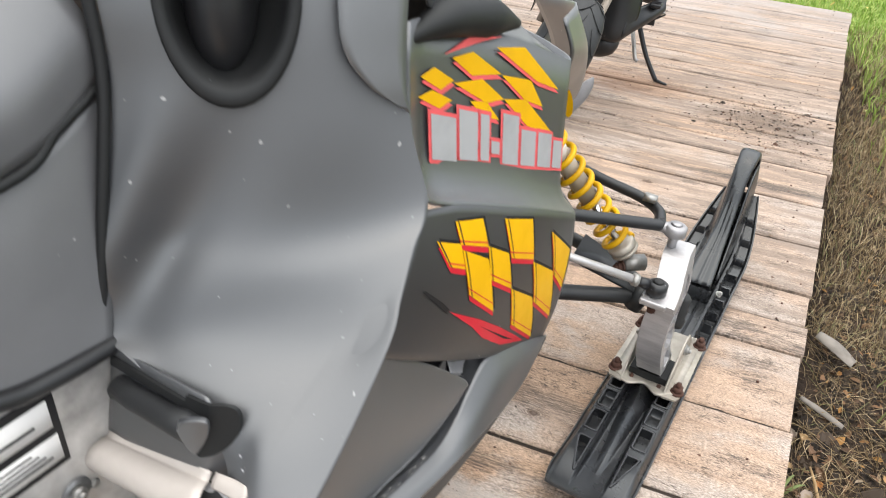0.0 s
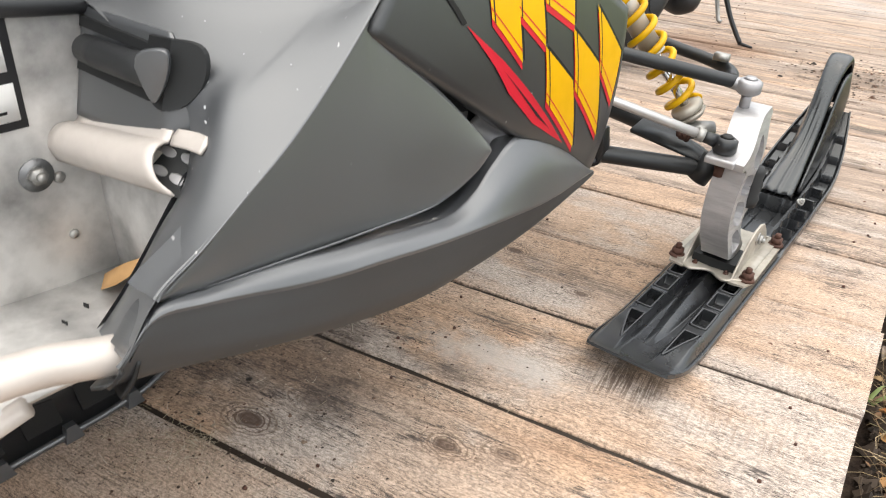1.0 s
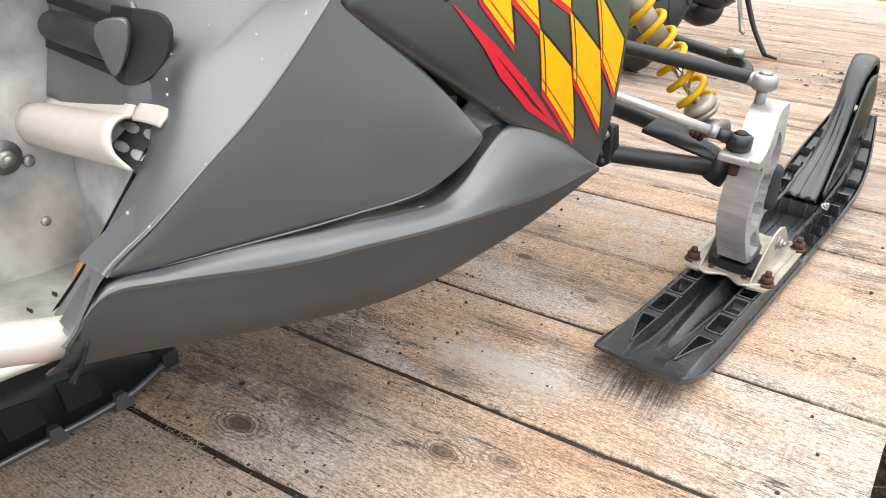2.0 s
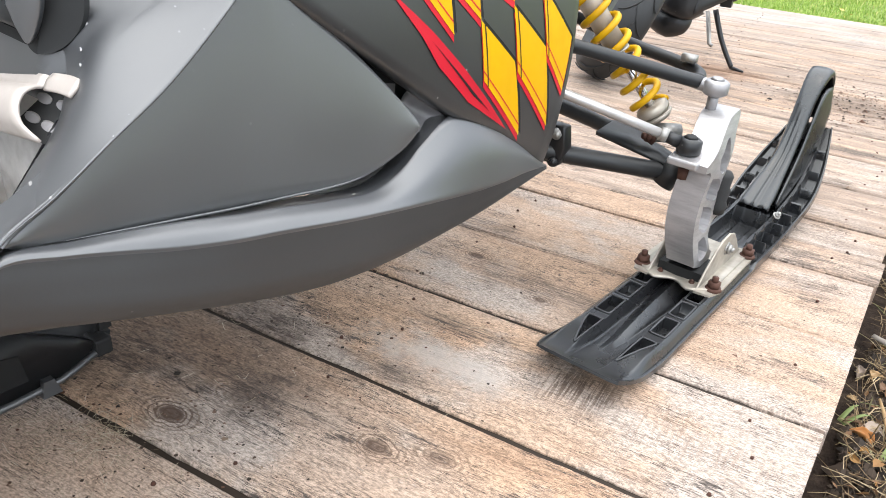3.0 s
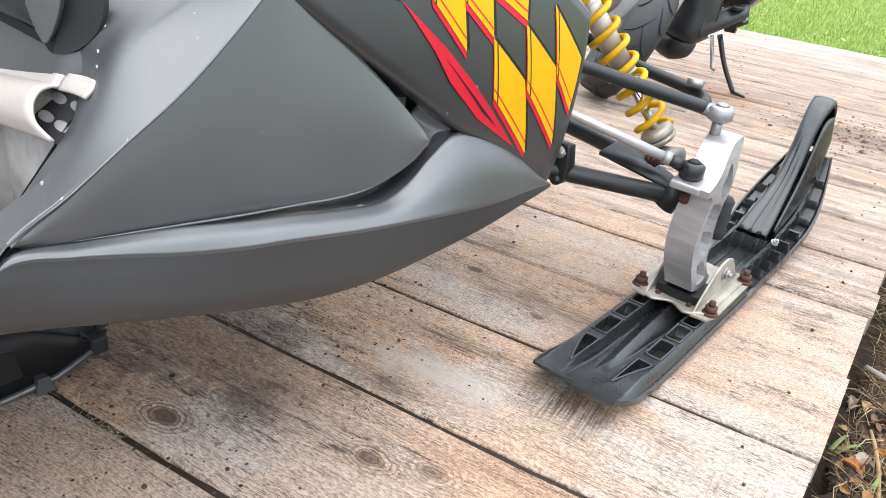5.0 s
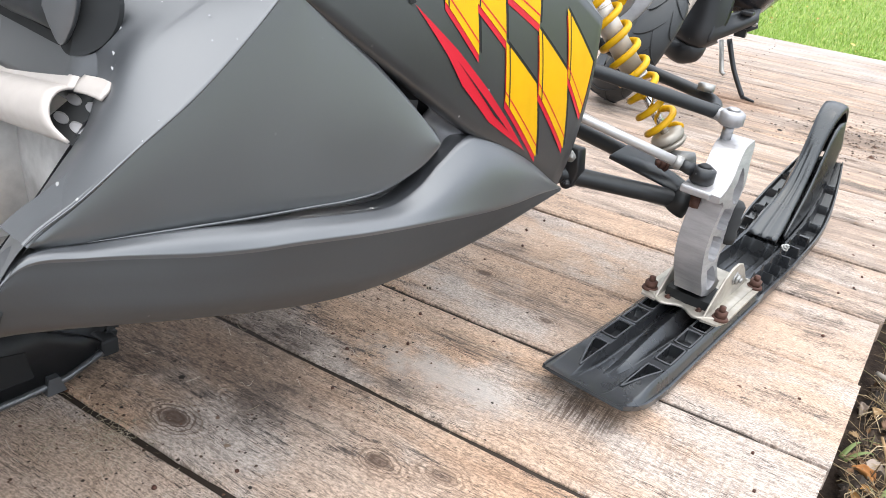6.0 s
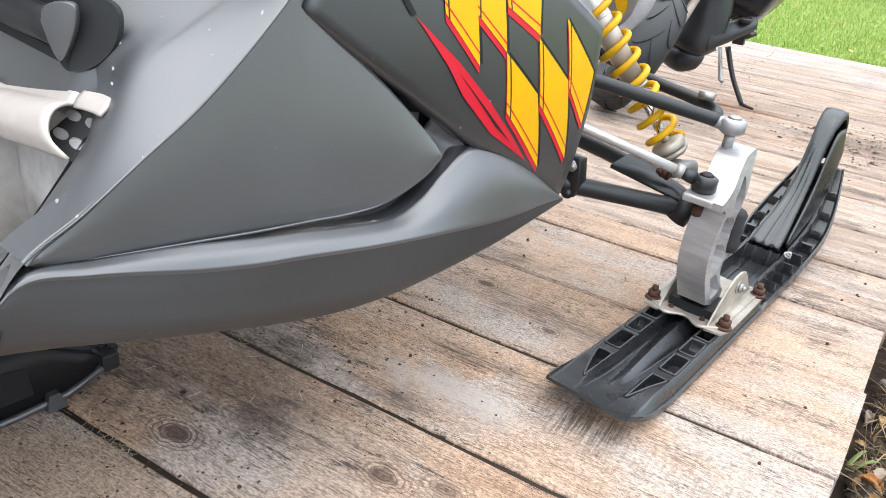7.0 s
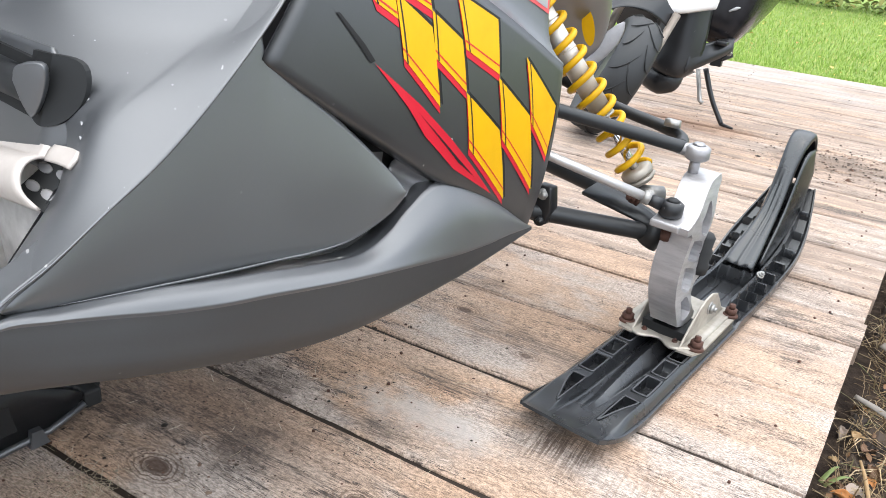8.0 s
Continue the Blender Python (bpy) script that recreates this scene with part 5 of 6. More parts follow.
seat_top = [
    [(0.162, -0.767, 0.790), (0.174, -0.889, 0.738), (0.174, -1.10, 0.738), (0.16, -1.9, 0.75)],
    [(0.156, -0.785, 0.845), (0.180, -0.90, 0.80), (0.18, -1.10, 0.80), (0.16, -1.9, 0.80)],
    [(0.09, -0.80, 0.90), (0.09, -0.91, 0.86), (0.09, -1.10, 0.85), (0.08, -1.9, 0.85)],
    [(-0.09, -0.80, 0.90), (-0.09, -0.91, 0.86), (-0.09, -1.10, 0.85), (-0.08, -1.9, 0.85)],
    [(-0.18, -0.79, 0.78), (-0.19, -0.90, 0.74), (-0.19, -1.10, 0.75), (-0.18, -1.9, 0.76)],
    [(-0.196, -0.85, 0.55), (-0.197, -0.93, 0.56), (-0.197, -1.10, 0.585), (-0.197, -1.9, 0.61)],
]
thick(part("seat", patch(seat_top, 24, 24), VINYL, sled, "dark grey vinyl seat"), 0.004)
part("seat_seam", tube([(0.160, -0.767, 0.787), (0.166, -0.833, 0.757), (0.172, -0.893, 0.731), (0.172, -1.10, 0.730), (0.158, -1.9, 0.747)], 0.006, None, 10, 30), VOID, sled, "black seam bead")
part("seat_foot", tube([(0.197, -0.835, 0.545), (0.203, -0.93, 0.556), (0.203, -1.10, 0.582), (0.203, -1.9, 0.606)], 0.0095, None, 12, 24), BLACK, sled, "black seat base strip")
part("face_seam", tube([(0.165, -0.783, 0.88), (0.176, -0.790, 0.79), (0.184, -0.822, 0.67), (0.190, -0.852, 0.556)], 0.0055, None, 10, 24), VOID, sled, "black gap beside the seat")
# dark bowl high on the side face
bowl_c, ax1, ax2 = BOWL, AX1, AX2
nrm = ax1.cross(ax2).normalized()
if nrm.y > 0:
    nrm = -nrm
# the outer rings are a black rim: hole shade painted over the cut edge
rows = []
for k, (s, d) in enumerate(((1.03, -0.008), (1.025, 0.005), (0.98, 0.0075), (0.90, 0.006), (0.84, 0.003), (0.80, -0.020), (0.6, -0.045), (0.02, -0.05))):
    rows.append([bowl_c + s * (math.cos(t) * ax1 + math.sin(t) * ax2) + nrm * d for t in np.linspace(0, 2 * math.pi, 40, endpoint=False)])
bm = bmesh.new()
grid(bm, rows, close=True)
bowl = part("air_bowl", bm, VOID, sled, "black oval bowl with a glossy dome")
rows = []
for k in range(7):
    a = k / 6 * math.pi / 2
    s, d = 0.62 * math.cos(a), -0.040 + 0.042 * math.sin(a)
    rows.append([bowl_c - 0.15 * ax1 + max(s, 0.01) * (math.cos(t) * ax1 * 0.9 + math.sin(t) * ax2 * 1.3) + nrm * d for t in np.linspace(0, 2 * math.pi, 32, endpoint=False)])
bm = bmesh.new()
grid(bm, rows, close=True)
part("dome", bm, BLACK, bowl, "glossy black dome")
# long flat patch laid beside the upper cowl; its panel colour stands for recess shade
rec = [[(0.290, -0.625, 0.985), (0.347, -0.578, 0.967)], [(0.322, -0.655, 0.866), (0.360, -0.603, 0.857)], [(0.334, -0.662, 0.82), (0.366, -0.612, 0.81)], [(0.352, -0.648, 0.787), (0.371, -0.617, 0.78)], [(0.372, -0.621, 0.762), (0.375, -0.616, 0.757)]]
rec = [[Vector(p) + Vector((0.0024, -0.003, 0.001)) for p in r] for r in rec]
thick(part("cowl_recess", patch(rec, 14, 6), PANEL, sled, "dark panel patch standing for the shaded recess beside the cowl"), 0.002)

# ---- track below the tunnel ----
loop = [(-1.9, 0.012), (-1.4, 0.012), (-0.95, 0.012), (-0.86, 0.012), (-0.80, 0.014), (-0.752, 0.028), (-0.735, 0.055), (-0.742, 0.10), (-0.77, 0.16), (-0.80, 0.22), (-0.84, 0.27), (-0.90, 0.300), (-1.2, 0.300), (-1.9, 0.300)]
bm = bmesh.new()
grid(bm, [[Vector((u, p.x, p.y)) for u in np.linspace(-0.20, 0.060, 9)] for p in spline([(v, z, 0) for v, z in loop], 60)])
track = thick(part("track", bm, RUBBER, sled, "black rubber track with lugs"), 0.010, 0.0)
walk_pts = spline([(v, z, 0) for v, z in loop[2:11]], 20)
for i in range(20):
    v, z = walk_pts[i].x, walk_pts[i].y
    d = Vector((0, walk_pts[i + 1].x - v, walk_pts[i + 1].y - z)).normalized()
    nn = Vector((0, d.z, -d.y))
    m = Matrix(((1, 0, 0, 0), (0, d.y, nn.y, v), (0, d.z, nn.z, z), (0, 0, 0, 1)))
    for u0, u1 in ((-0.19, -0.10), (-0.07, -0.01), (0.012, 0.066)):
        if z > 0.026:
            part("lug", box((u0, -0.006, 0.0), (u1, 0.006, 0.016), None, m), RUBBER, track, smooth=False)
part("slide_rail", prism([(-0.752, 0.046), (-0.775, 0.062), (-0.84, 0.100), (-0.95, 0.165), (-1.9, 0.18), (-1.9, 0.015), (-0.84, 0.012), (-0.77, 0.018)], 0.068, 0.080, lambda a, b, d: Vector((d, a, b))), BLACK, sled, "black slide rail")
part("rail_edge", tube([(0.080, -0.752, 0.030), (0.081, -0.80, 0.013), (0.081, -0.86, 0.009), (0.081, -1.9, 0.009)], 0.005, None, 8), PANEL, sled, "worn lower edge of the slide rail")
rounded(part("rail_tip", box((0.050, -0.752, 0.020), (0.082, -0.728, 0.046)), RUBBER, sled, "black block at the rail's front end", False), 0.004)
for v in (-0.815, -0.90, -0.985, -1.07):
    part("track_clip", prism([(v - 0.014, 0.002), (v + 0.010, 0.002), (v + 0.003, 0.026), (v - 0.010, 0.026)], 0.078, 0.090, lambda a, b, d: Vector((d, a, b))), PANEL, sled, "grey guide clip", False)
for v in (-0.86, -0.93, -1.00):
    part("rail_window", prism([(v - 0.022, 0.032), (v + 0.022, 0.032), (v + 0.016, 0.072), (v - 0.028, 0.080)], 0.0795, 0.0815, lambda a, b, d: Vector((d, a, b))), VOID, sled, "dark opening in the slide rail", False)

# ---- front suspension ----
def wish(name, near, far, apex, r, lab):
    """A wishbone: two legs bent together at the outer end."""
    arm = part(name, tube([near, Vector(near).lerp(Vector(apex), 0.7), apex], r, None, 16, 22), ARM, sled, lab)
    mid = Vector(apex)
    if name == "upper_arm":
        way = [far, (0.34, 0.120, 0.373), (0.44, 0.116, 0.360), (0.484, 0.096, 0.354), (0.499, 0.062, 0.351)]
    else:
        way = [far, Vector(far).lerp(mid, 0.45) + Vector((0, 0.030, 0)), Vector(far).lerp(mid, 0.85) + Vector((0, 0.034, 0)), mid + Vector((-0.008, 0.006, 0))]
    part("far_leg", tube(way, r * 0.95, None, 16, 26), ARM, arm)
    return arm


upper_arm = wish("upper_arm", (0.20, -0.275, 0.452), (0.20, 0.128, 0.402), (0.507, 0.056, 0.350), 0.0110, "black tubular upper wishbone")
part("hose_clip", box((0.452, 0.090, 0.368), (0.476, 0.104, 0.380)), STEEL, upper_arm, "steel clip")
eye = part("ball_joint", tube([(0.494, 0.052, 0.351), (0.512, 0.054, 0.349), (0.522, 0.055, 0.348)], [0.0105, 0.011, 0.012], None, 16), ROD, upper_arm, "forged steel ball joint")
part("joint_ring", tube([(0.530, 0.057, 0.336), (0.530, 0.057, 0.340), (0.530, 0.057, 0.356), (0.530, 0.057, 0.360)], [0.015, 0.020, 0.020, 0.015], None, 24), ROD, upper_arm)
part("joint_pin", tube([(0.530, 0.057, 0.36), (0.530, 0.057, 0.364)], [0.011, 0.008], None, 18), ROD, upper_arm)
part("joint_stud", tube([(0.530, 0.057, 0.312), (0.530, 0.057, 0.338)], 0.0095, None, 6), ROD, upper_arm, "dull stud nut")
lower_arm = wish("lower_arm", (0.21, -0.215, 0.247), (0.22, 0.12, 0.232), (0.508, 0.032, 0.203), 0.0150, "black tubular lower wishbone")
part("gusset", prism([(0.36, 0.0), (0.50, -0.012), (0.505, 0.018), (0.42, 0.075), (0.35, 0.10)], 0.0, 0.006, lambda a, b, d: Vector((a, b + 0.02, 0.218 + d + 0.10 * (0.5 - a)))), ARM, lower_arm)
part("arm_end", tube([(0.495, 0.015, 0.186), (0.512, 0.024, 0.228)], 0.019, None, 16), ARM, lower_arm)
part("arm_boot", tube([(0.578, 0.058, 0.150), (0.578, 0.058, 0.165), (0.578, 0.058, 0.172), (0.578, 0.058, 0.19), (0.578, 0.058, 0.197), (0.578, 0.058, 0.215), (0.578, 0.058, 0.222)], [0.013, 0.0155, 0.0125, 0.0155, 0.0125, 0.0145, 0.010], None, 24), RUBBER, lower_arm, "ribbed rubber boot")
tie = part("tie_rod", tube([(0.22, -0.175, 0.368), (0.505, -0.046, 0.286)], 0.0078, None, 16), BRIGHT, sled, "dull grey aluminium tie rod")
part("lock_nut", tube([(0.498, -0.049, 0.288), (0.508, -0.0445, 0.285)], 0.012, None, 6), STEEL, tie)
part("rod_end", tube([(0.506, -0.045, 0.285), (0.525, -0.036, 0.280)], [0.0085, 0.011], None, 14), BLACK, tie)
part("rod_eye", tube([(0.540, -0.030, 0.263), (0.540, -0.030, 0.266), (0.540, -0.030, 0.284), (0.540, -0.030, 0.288)], [0.016, 0.0185, 0.0185, 0.013], None, 24), BLACK, tie, "black rod end")
part("rod_cap", tube([(0.540, -0.030, 0.288), (0.540, -0.030, 0.292)], [0.011, 0.007], None, 16), RUBBER, tie)
part("rod_nut", tube([(0.540, -0.030, 0.222), (0.540, -0.030, 0.240)], [0.008, 0.0095], None, 6), RUST, tie, "rusty nut")
# bracket on the nose
br = prism([(-0.015, -0.03), (0.015, -0.03), (0.022, 0.0), (0.016, 0.035), (-0.010, 0.035), (-0.018, 0.0)], -0.012, 0.012, lambda a, b, d: Vector((0.352 + a, -0.098 + d, 0.240 + b)))
bracket = rounded(part("arm_bracket", br, BLACK, sled, "black bolted arm bracket"), 0.003)
for z in (0.216, 0.262):
    part("bracket_bolt", bolt((0.357, -0.110, z), (0.5, -0.85, 0.1), 0.0075, 0.008), STEEL if z > 0.25 else BLACK, bracket)

# coil-over shock
a, c = Vector((0.237, -0.074, 0.583)), Vector((0.462, 0.037, 0.277))
ax = (c - a).normalized()
shock = part("shock_absorber", tube([a, a.lerp(c, 0.66)], 0.0178, None, 24), SHOCK, sled, "worn silver shock body")
for f in (0.20, 0.34, 0.48, 0.65):
    part("body_ring", tube([a.lerp(c, f), a.lerp(c, f + 0.010)], 0.0186, None, 24), SHOCK, shock)
part("piston_rod", tube([a.lerp(c, 0.64), a.lerp(c, 0.95)], 0.0075, None, 18), CHROME, shock, "polished piston rod")
part("spring_seat", tube([a.lerp(c, 0.915), a.lerp(c, 0.925), a.lerp(c, 0.945), a.lerp(c, 0.955)], [0.024, 0.027, 0.027, 0.024], None, 28), SADDLE, shock, "dull brass spring seat")
part("spring_seat", tube([a.lerp(c, 0.96), a.lerp(c, 0.968), a.lerp(c, 0.985)], [0.025, 0.027, 0.020], None, 28), SADDLE, shock, "dull brass spring seat")
part("shock_eye", tube([c + ax * 0.02 + Vector((-0.016, -0.014, 0)), c + ax * 0.02 + Vector((0.016, 0.014, 0))], 0.016, None, 18), STEEL, shock)
part("eye_bolt", bolt(c + ax * 0.022 + Vector((-0.016, -0.022, -0.003)), (-0.6, -0.75, 0), 0.011, 0.012), RUST, shock, "rusty bolt head")
ref = ax.orthogonal().normalized()
sid = ax.cross(ref)
turns, pts = 11.5, []
for k in range(int(turns * 22) + 1):
    f = k / (turns * 22)
    th = 2 * math.pi * turns * f
    tight = 0.02 + 0.905 * f
    pts.append(a.lerp(c, tight) + 0.0258 * (math.cos(th) * ref + math.sin(th) * sid))
part("coil_spring", tube(pts, 0.0056, None, 10), COIL, shock, "bright yellow coil spring")

# spindle: a cast plate with pockets in its side
rear_edge = [(p.x, p.y) for p in spline([(-0.010, 0.074, 0), (-0.026, 0.110, 0), (-0.033, 0.150, 0), (-0.031, 0.195, 0), (-0.026, 0.238, 0)], 14)]
top_edge = [(p.x, p.y) for p in spline([(-0.052, 0.258, 0), (-0.034, 0.264, 0), (-0.008, 0.276, 0), (0.022, 0.300, 0), (0.046, 0.313, 0), (0.082, 0.318, 0)], 14)]
front_edge = [(p.x, p.y) for p in spline([(0.084, 0.309, 0), (0.066, 0.288, 0), (0.052, 0.25, 0), (0.048, 0.200, 0), (0.060, 0.168, 0), (0.070, 0.152, 0)], 14)] + [(p.x, p.y) for p in spline([(0.066, 0.142, 0), (0.046, 0.136, 0), (0.036, 0.116, 0), (0.050, 0.088, 0), (0.064, 0.078, 0)], 10)]
outline = rear_edge + [(-0.034, 0.246), (-0.052, 0.247)] + top_edge + front_edge + [(0.060, 0.066), (0.020, 0.064)]
def lean(a, b, d):
    return Vector((d + 0.010 + 0.03 * (0.24 - b) - 0.22 * max(0.0, b - 0.265) - 0.006 * math.sin(max(0.0, min(1.0, (b - 0.09) / 0.15)) * math.pi), a, b))


spindle = rounded(part("spindle", prism(outline, 0.524, 0.556, lean), ALU, sled, "cast aluminium ski spindle", False), 0.0006, 1)
HOLES = ([(0.004, 0.258), (0.038, 0.284), (0.042, 0.226), (0.012, 0.238)], [(-0.010, 0.228), (0.036, 0.212), (0.038, 0.178), (-0.012, 0.196)], [(-0.015, 0.182), (0.034, 0.162), (0.024, 0.128), (-0.012, 0.142)], [(-0.006, 0.118), (0.020, 0.118), (0.040, 0.084), (0.008, 0.080)])
plate = bmesh.new()
loops = [outline] + [[(p.x, p.y) for p in spline([(*q, 0) for q in h + [h[0]]], 16)][:-1] for h in HOLES]
for ring in loops:
    vv = [plate.verts.new(lean(a, b, 0.5555)) for a, b in ring]
    for k in range(len(vv)):
        plate.edges.new((vv[k], vv[(k + 1) % len(vv)]))
bmesh.ops.triangle_fill(plate, edges=plate.edges[:], use_beauty=True)
raised = bmesh.ops.extrude_face_region(plate, geom=plate.faces[:])["geom"]
for q in raised:
    if isinstance(q, bmesh.types.BMVert):
        q.co.x += 0.0165
bmesh.ops.recalc_face_normals(plate, faces=plate.faces)
part("pocketed_web", plate, ALU, spindle, "web with cast pockets", False)
rounded(part("tie_shelf", prism([(-0.058, 0.248), (-0.058, 0.260), (-0.030, 0.264), (-0.010, 0.252)], 0.520, 0.568, lambda a, b, d: Vector((d, a, b))), ALU, spindle, "", False), 0.003)

# ---- ski ----
SU = 0.562


def ski_z(v):
    """Underside of the ski along its length."""
    tail = 0.034 * max(0.0, (-v - 0.18) / 0.16) ** 2
    tip = 0.0 if v < 0.30 else 1.77 * (v - 0.30) ** 2.6
    return 0.008 + tail + tip


def half(v):
    if v > 0.42:
        return 0.075 + 0.004 * math.sin(min(1.0, (v - 0.42) / 0.14) * math.pi / 2) - 0.036 * (max(0.0, v - 0.50) / 0.185) ** 2.0
    if v < -0.27:
        return 0.075 - 0.012 * ((-v - 0.27) / 0.07) ** 2
    return 0.075


def ease(x, a, b):
    t = min(1.0, max(0.0, (x - a) / (b - a)))
    return t * t * (3 - 2 * t)


def slab(x, a, b, e):
    return ease(x, a - e, a + e) * (1 - ease(x, b - e, b + e))


TAIL_POCKETS = ((-0.047, 0.002), (-0.109, -0.056), (-0.177, -0.120))
GUSSETS = (0.205, 0.255, 0.305, 0.36, 0.415, 0.47, 0.525, 0.58, 0.63)


def ski_top(v, s):
    """Height of the moulded top over the underside."""
    q = abs(s)
    if v < 0.19:
        k = ease(v, -0.335, -0.235)
        h = 0.0045 + 0.0035 * k + 0.019 * k * slab(q, 0.385, 0.835, 0.018)
        if q > 0.835:
            h = 0.004 + 0.003 * k + (0.001 + 0.017 * k) * (1 - ease(q, 0.82, 1.0)) + 0.003 * slab(q, 0.955, 1.1, 0.01)
        for v0, v1 in TAIL_POCKETS:
            h -= 0.0200 * k * slab(v, v0, v1, 0.0028) * slab(q, 0.44, 0.775, 0.016)
        f = (v + 0.290) / 0.085
        if 0 < f < 1.05:
            h -= 0.0165 * k * slab(v, -0.286, -0.198, 0.003) * slab(q, 0.43, 0.45 + 0.30 * f, 0.016)
        if q < 0.42:
            wide = 0.10 + 0.20 * ease(v, -0.30, 0.0)
            h += 0.0185 * ease(v, -0.30, -0.06) * max(0.0, 1 - q / wide) ** 0.85
            h += 0.0025 * k * slab(q, 0.31, 0.34, 0.012)
        return h
    tip = ease(v, 0.42, 0.66)
    wall = 0.036 * (1 - 0.25 * tip)
    h = 0.010 + (wall - 0.010) * slab(q, 0.46, 0.60, 0.025)
    if q < 0.46:
        h += 0.030 * slab(v, 0.362, 0.376, 0.003)
        if v > 0.376:
            # raised floor with three long ridges
            up = ease(v, 0.376, 0.62)
            h += 0.006 * up
            h += 0.0065 * (max(0.0, 1 - q / 0.07) + max(0.0, 1 - abs(q - 0.27) / 0.06))
        else:
            h += 0.0025 * max(0.0, 1 - abs(q - 0.2) / 0.05)
    for g in GUSSETS:
        h += (wall - 0.014) * slab(v, g - 0.0045, g + 0.0045, 0.002) * slab(q, 0.58, 0.90 , 0.03)
    return h + 0.008 * slab(q, 0.92, 1.1, 0.02)


stations = list(np.linspace(-0.340, 0.004, 140)) + list(np.linspace(0.012, 0.180, 12)) + list(np.linspace(0.190, 0.685, 110))
across = list(np.linspace(-1, 1, 113))
rows = []
for v in stations:
    z, w = ski_z(v), half(v)
    d = (ski_z(v + 0.01) - ski_z(v - 0.01)) / 0.02
    nn = Vector((0, -d, 1)).normalized()
    keel_in = ease(v, -0.33, -0.15)
    row = [Vector((SU + s * w, v, z)) + nn * ski_top(v, s) for s in across]
    row += [Vector((SU + s * w, v, z)) + nn * h for s, h in ((1.0, 0.001), (0.8, 0.0), (0.3, -0.003 * keel_in), (0.0, -0.008 * keel_in), (-0.3, -0.003 * keel_in), (-0.8, 0.0), (-1.0, 0.001))]
    rows.append(row)
bm = bmesh.new()
vs = grid(bm, rows, close=True)
bm.faces.new(vs[0][::-1])
bm.faces.new(vs[-1])
bmesh.ops.recalc_face_normals(bm, faces=bm.faces)
ski = sharp(part("ski", bm, SKI, sled, "black plastic ski with a looped tip"), 55)
# rubbed rims round the tail's pockets


def on_ski(v, q, side, up=0.0):
    k = ease(v, -0.335, -0.235)
    return Vector((SU + side * q * half(v), v, ski_z(v) + 0.0045 + 0.0225 * k + up))


for side in (-1, 1):
    for v0, v1 in TAIL_POCKETS:
        loop = [(v0 + 0.006, 0.445), (v1 - 0.006, 0.445), (v1 - 0.001, 0.48), (v1 - 0.001, 0.73), (v1 - 0.006, 0.77), (v0 + 0.006, 0.77), (v0 + 0.001, 0.73), (v0 + 0.001, 0.48)]
        ring = [on_ski(v, q, side) for v, q in loop]
        part("pocket_rim", tube(ring + ring[:1], 0.0016, None, 8, 44, False), RUBBED, ski, "rubbed rim of a pocket")
    ring = [on_ski(v, q, side) for v, q in ((-0.281, 0.44), (-0.204, 0.44), (-0.199, 0.48), (-0.199, 0.71), (-0.205, 0.735), (-0.240, 0.62), (-0.281, 0.46))]
    part("pocket_rim", tube(ring + ring[:1], 0.0014, None, 8, 44, False), RUBBED, ski, "rubbed rim of a pocket")
# the loop at the tip
loop_c = [(0.374, 0.052), (0.42, 0.078), (0.46, 0.103), (0.50, 0.136), (0.535, 0.184), (0.562, 0.233), (0.592, 0.274), (0.630, 0.288), (0.664, 0.262), (0.680, 0.215), (0.684, 0.175)]
MIDDLE, WIDTH = (0.560, 0.560, 0.561, 0.562, 0.561, 0.559, 0.559, 0.559, 0.559, 0.559, 0.559), (0.030, 0.027, 0.022, 0.018, 0.017, 0.018, 0.021, 0.024, 0.024, 0.023, 0.022)
p = spline([(u, v, z) for u, (v, z) in zip(MIDDLE, loop_c)], 48)
rows = []
for i, q in enumerate(p):
    d = (p[min(i + 1, 48)] - p[max(i - 1, 0)]).normalized()
    nn = Vector((0, -d.z, d.y))
    w = float(np.interp(i / 48 * 10, range(11), WIDTH))
    g = 0.0055 * (1 - ease(i / 48, 0.25, 0.5))
    rows.append([q + Vector((s * w, 0, 0)) + nn * h for s, h in ((-1, -0.006), (-1, 0.003), (-0.9, 0.008), (-0.6, 0.0105), (-0.35, 0.0112 - g), (-0.12, 0.0112 - g), (0.0, 0.0112 + 0.3 * g), (0.12, 0.0112 - g), (0.35, 0.0110 - g), (0.6, 0.0100), (0.9, 0.0075), (1, 0.003), (1, -0.006), (0.86, -0.006), (0.80, 0.004), (-0.80, 0.004), (-0.86, -0.006))])
bm = bmesh.new()
vs = grid(bm, rows, close=True)
bm.faces.new(vs[0][::-1])
bm.faces.new(vs[-1])
bmesh.ops.recalc_face_normals(bm, faces=bm.faces)
part("tip_loop", bm, SKI, ski, "black looped ski tip")
for s in (-1, 1):
    web = patch([[(0.563 + s * 0.031, 0.410, 0.062), (0.568 + s * 0.021, 0.510, 0.140), (0.564 + s * 0.022, 0.580, 0.250), (0.560 + s * 0.025, 0.655, 0.258)], [(0.562 + s * 0.036, 0.420, 0.035), (0.562 + s * 0.037, 0.530, 0.075), (0.562 + s * 0.034, 0.630, 0.150), (0.561 + s * 0.029, 0.680, 0.200)]], 6, 20)
    thick(part("tip_web", web, SKI, ski), 0.004)
part("ski_bolt", bolt((0.612, 0.352, 0.060), (0.5, -0.3, 0.8), 0.006, 0.008), STEEL, ski)

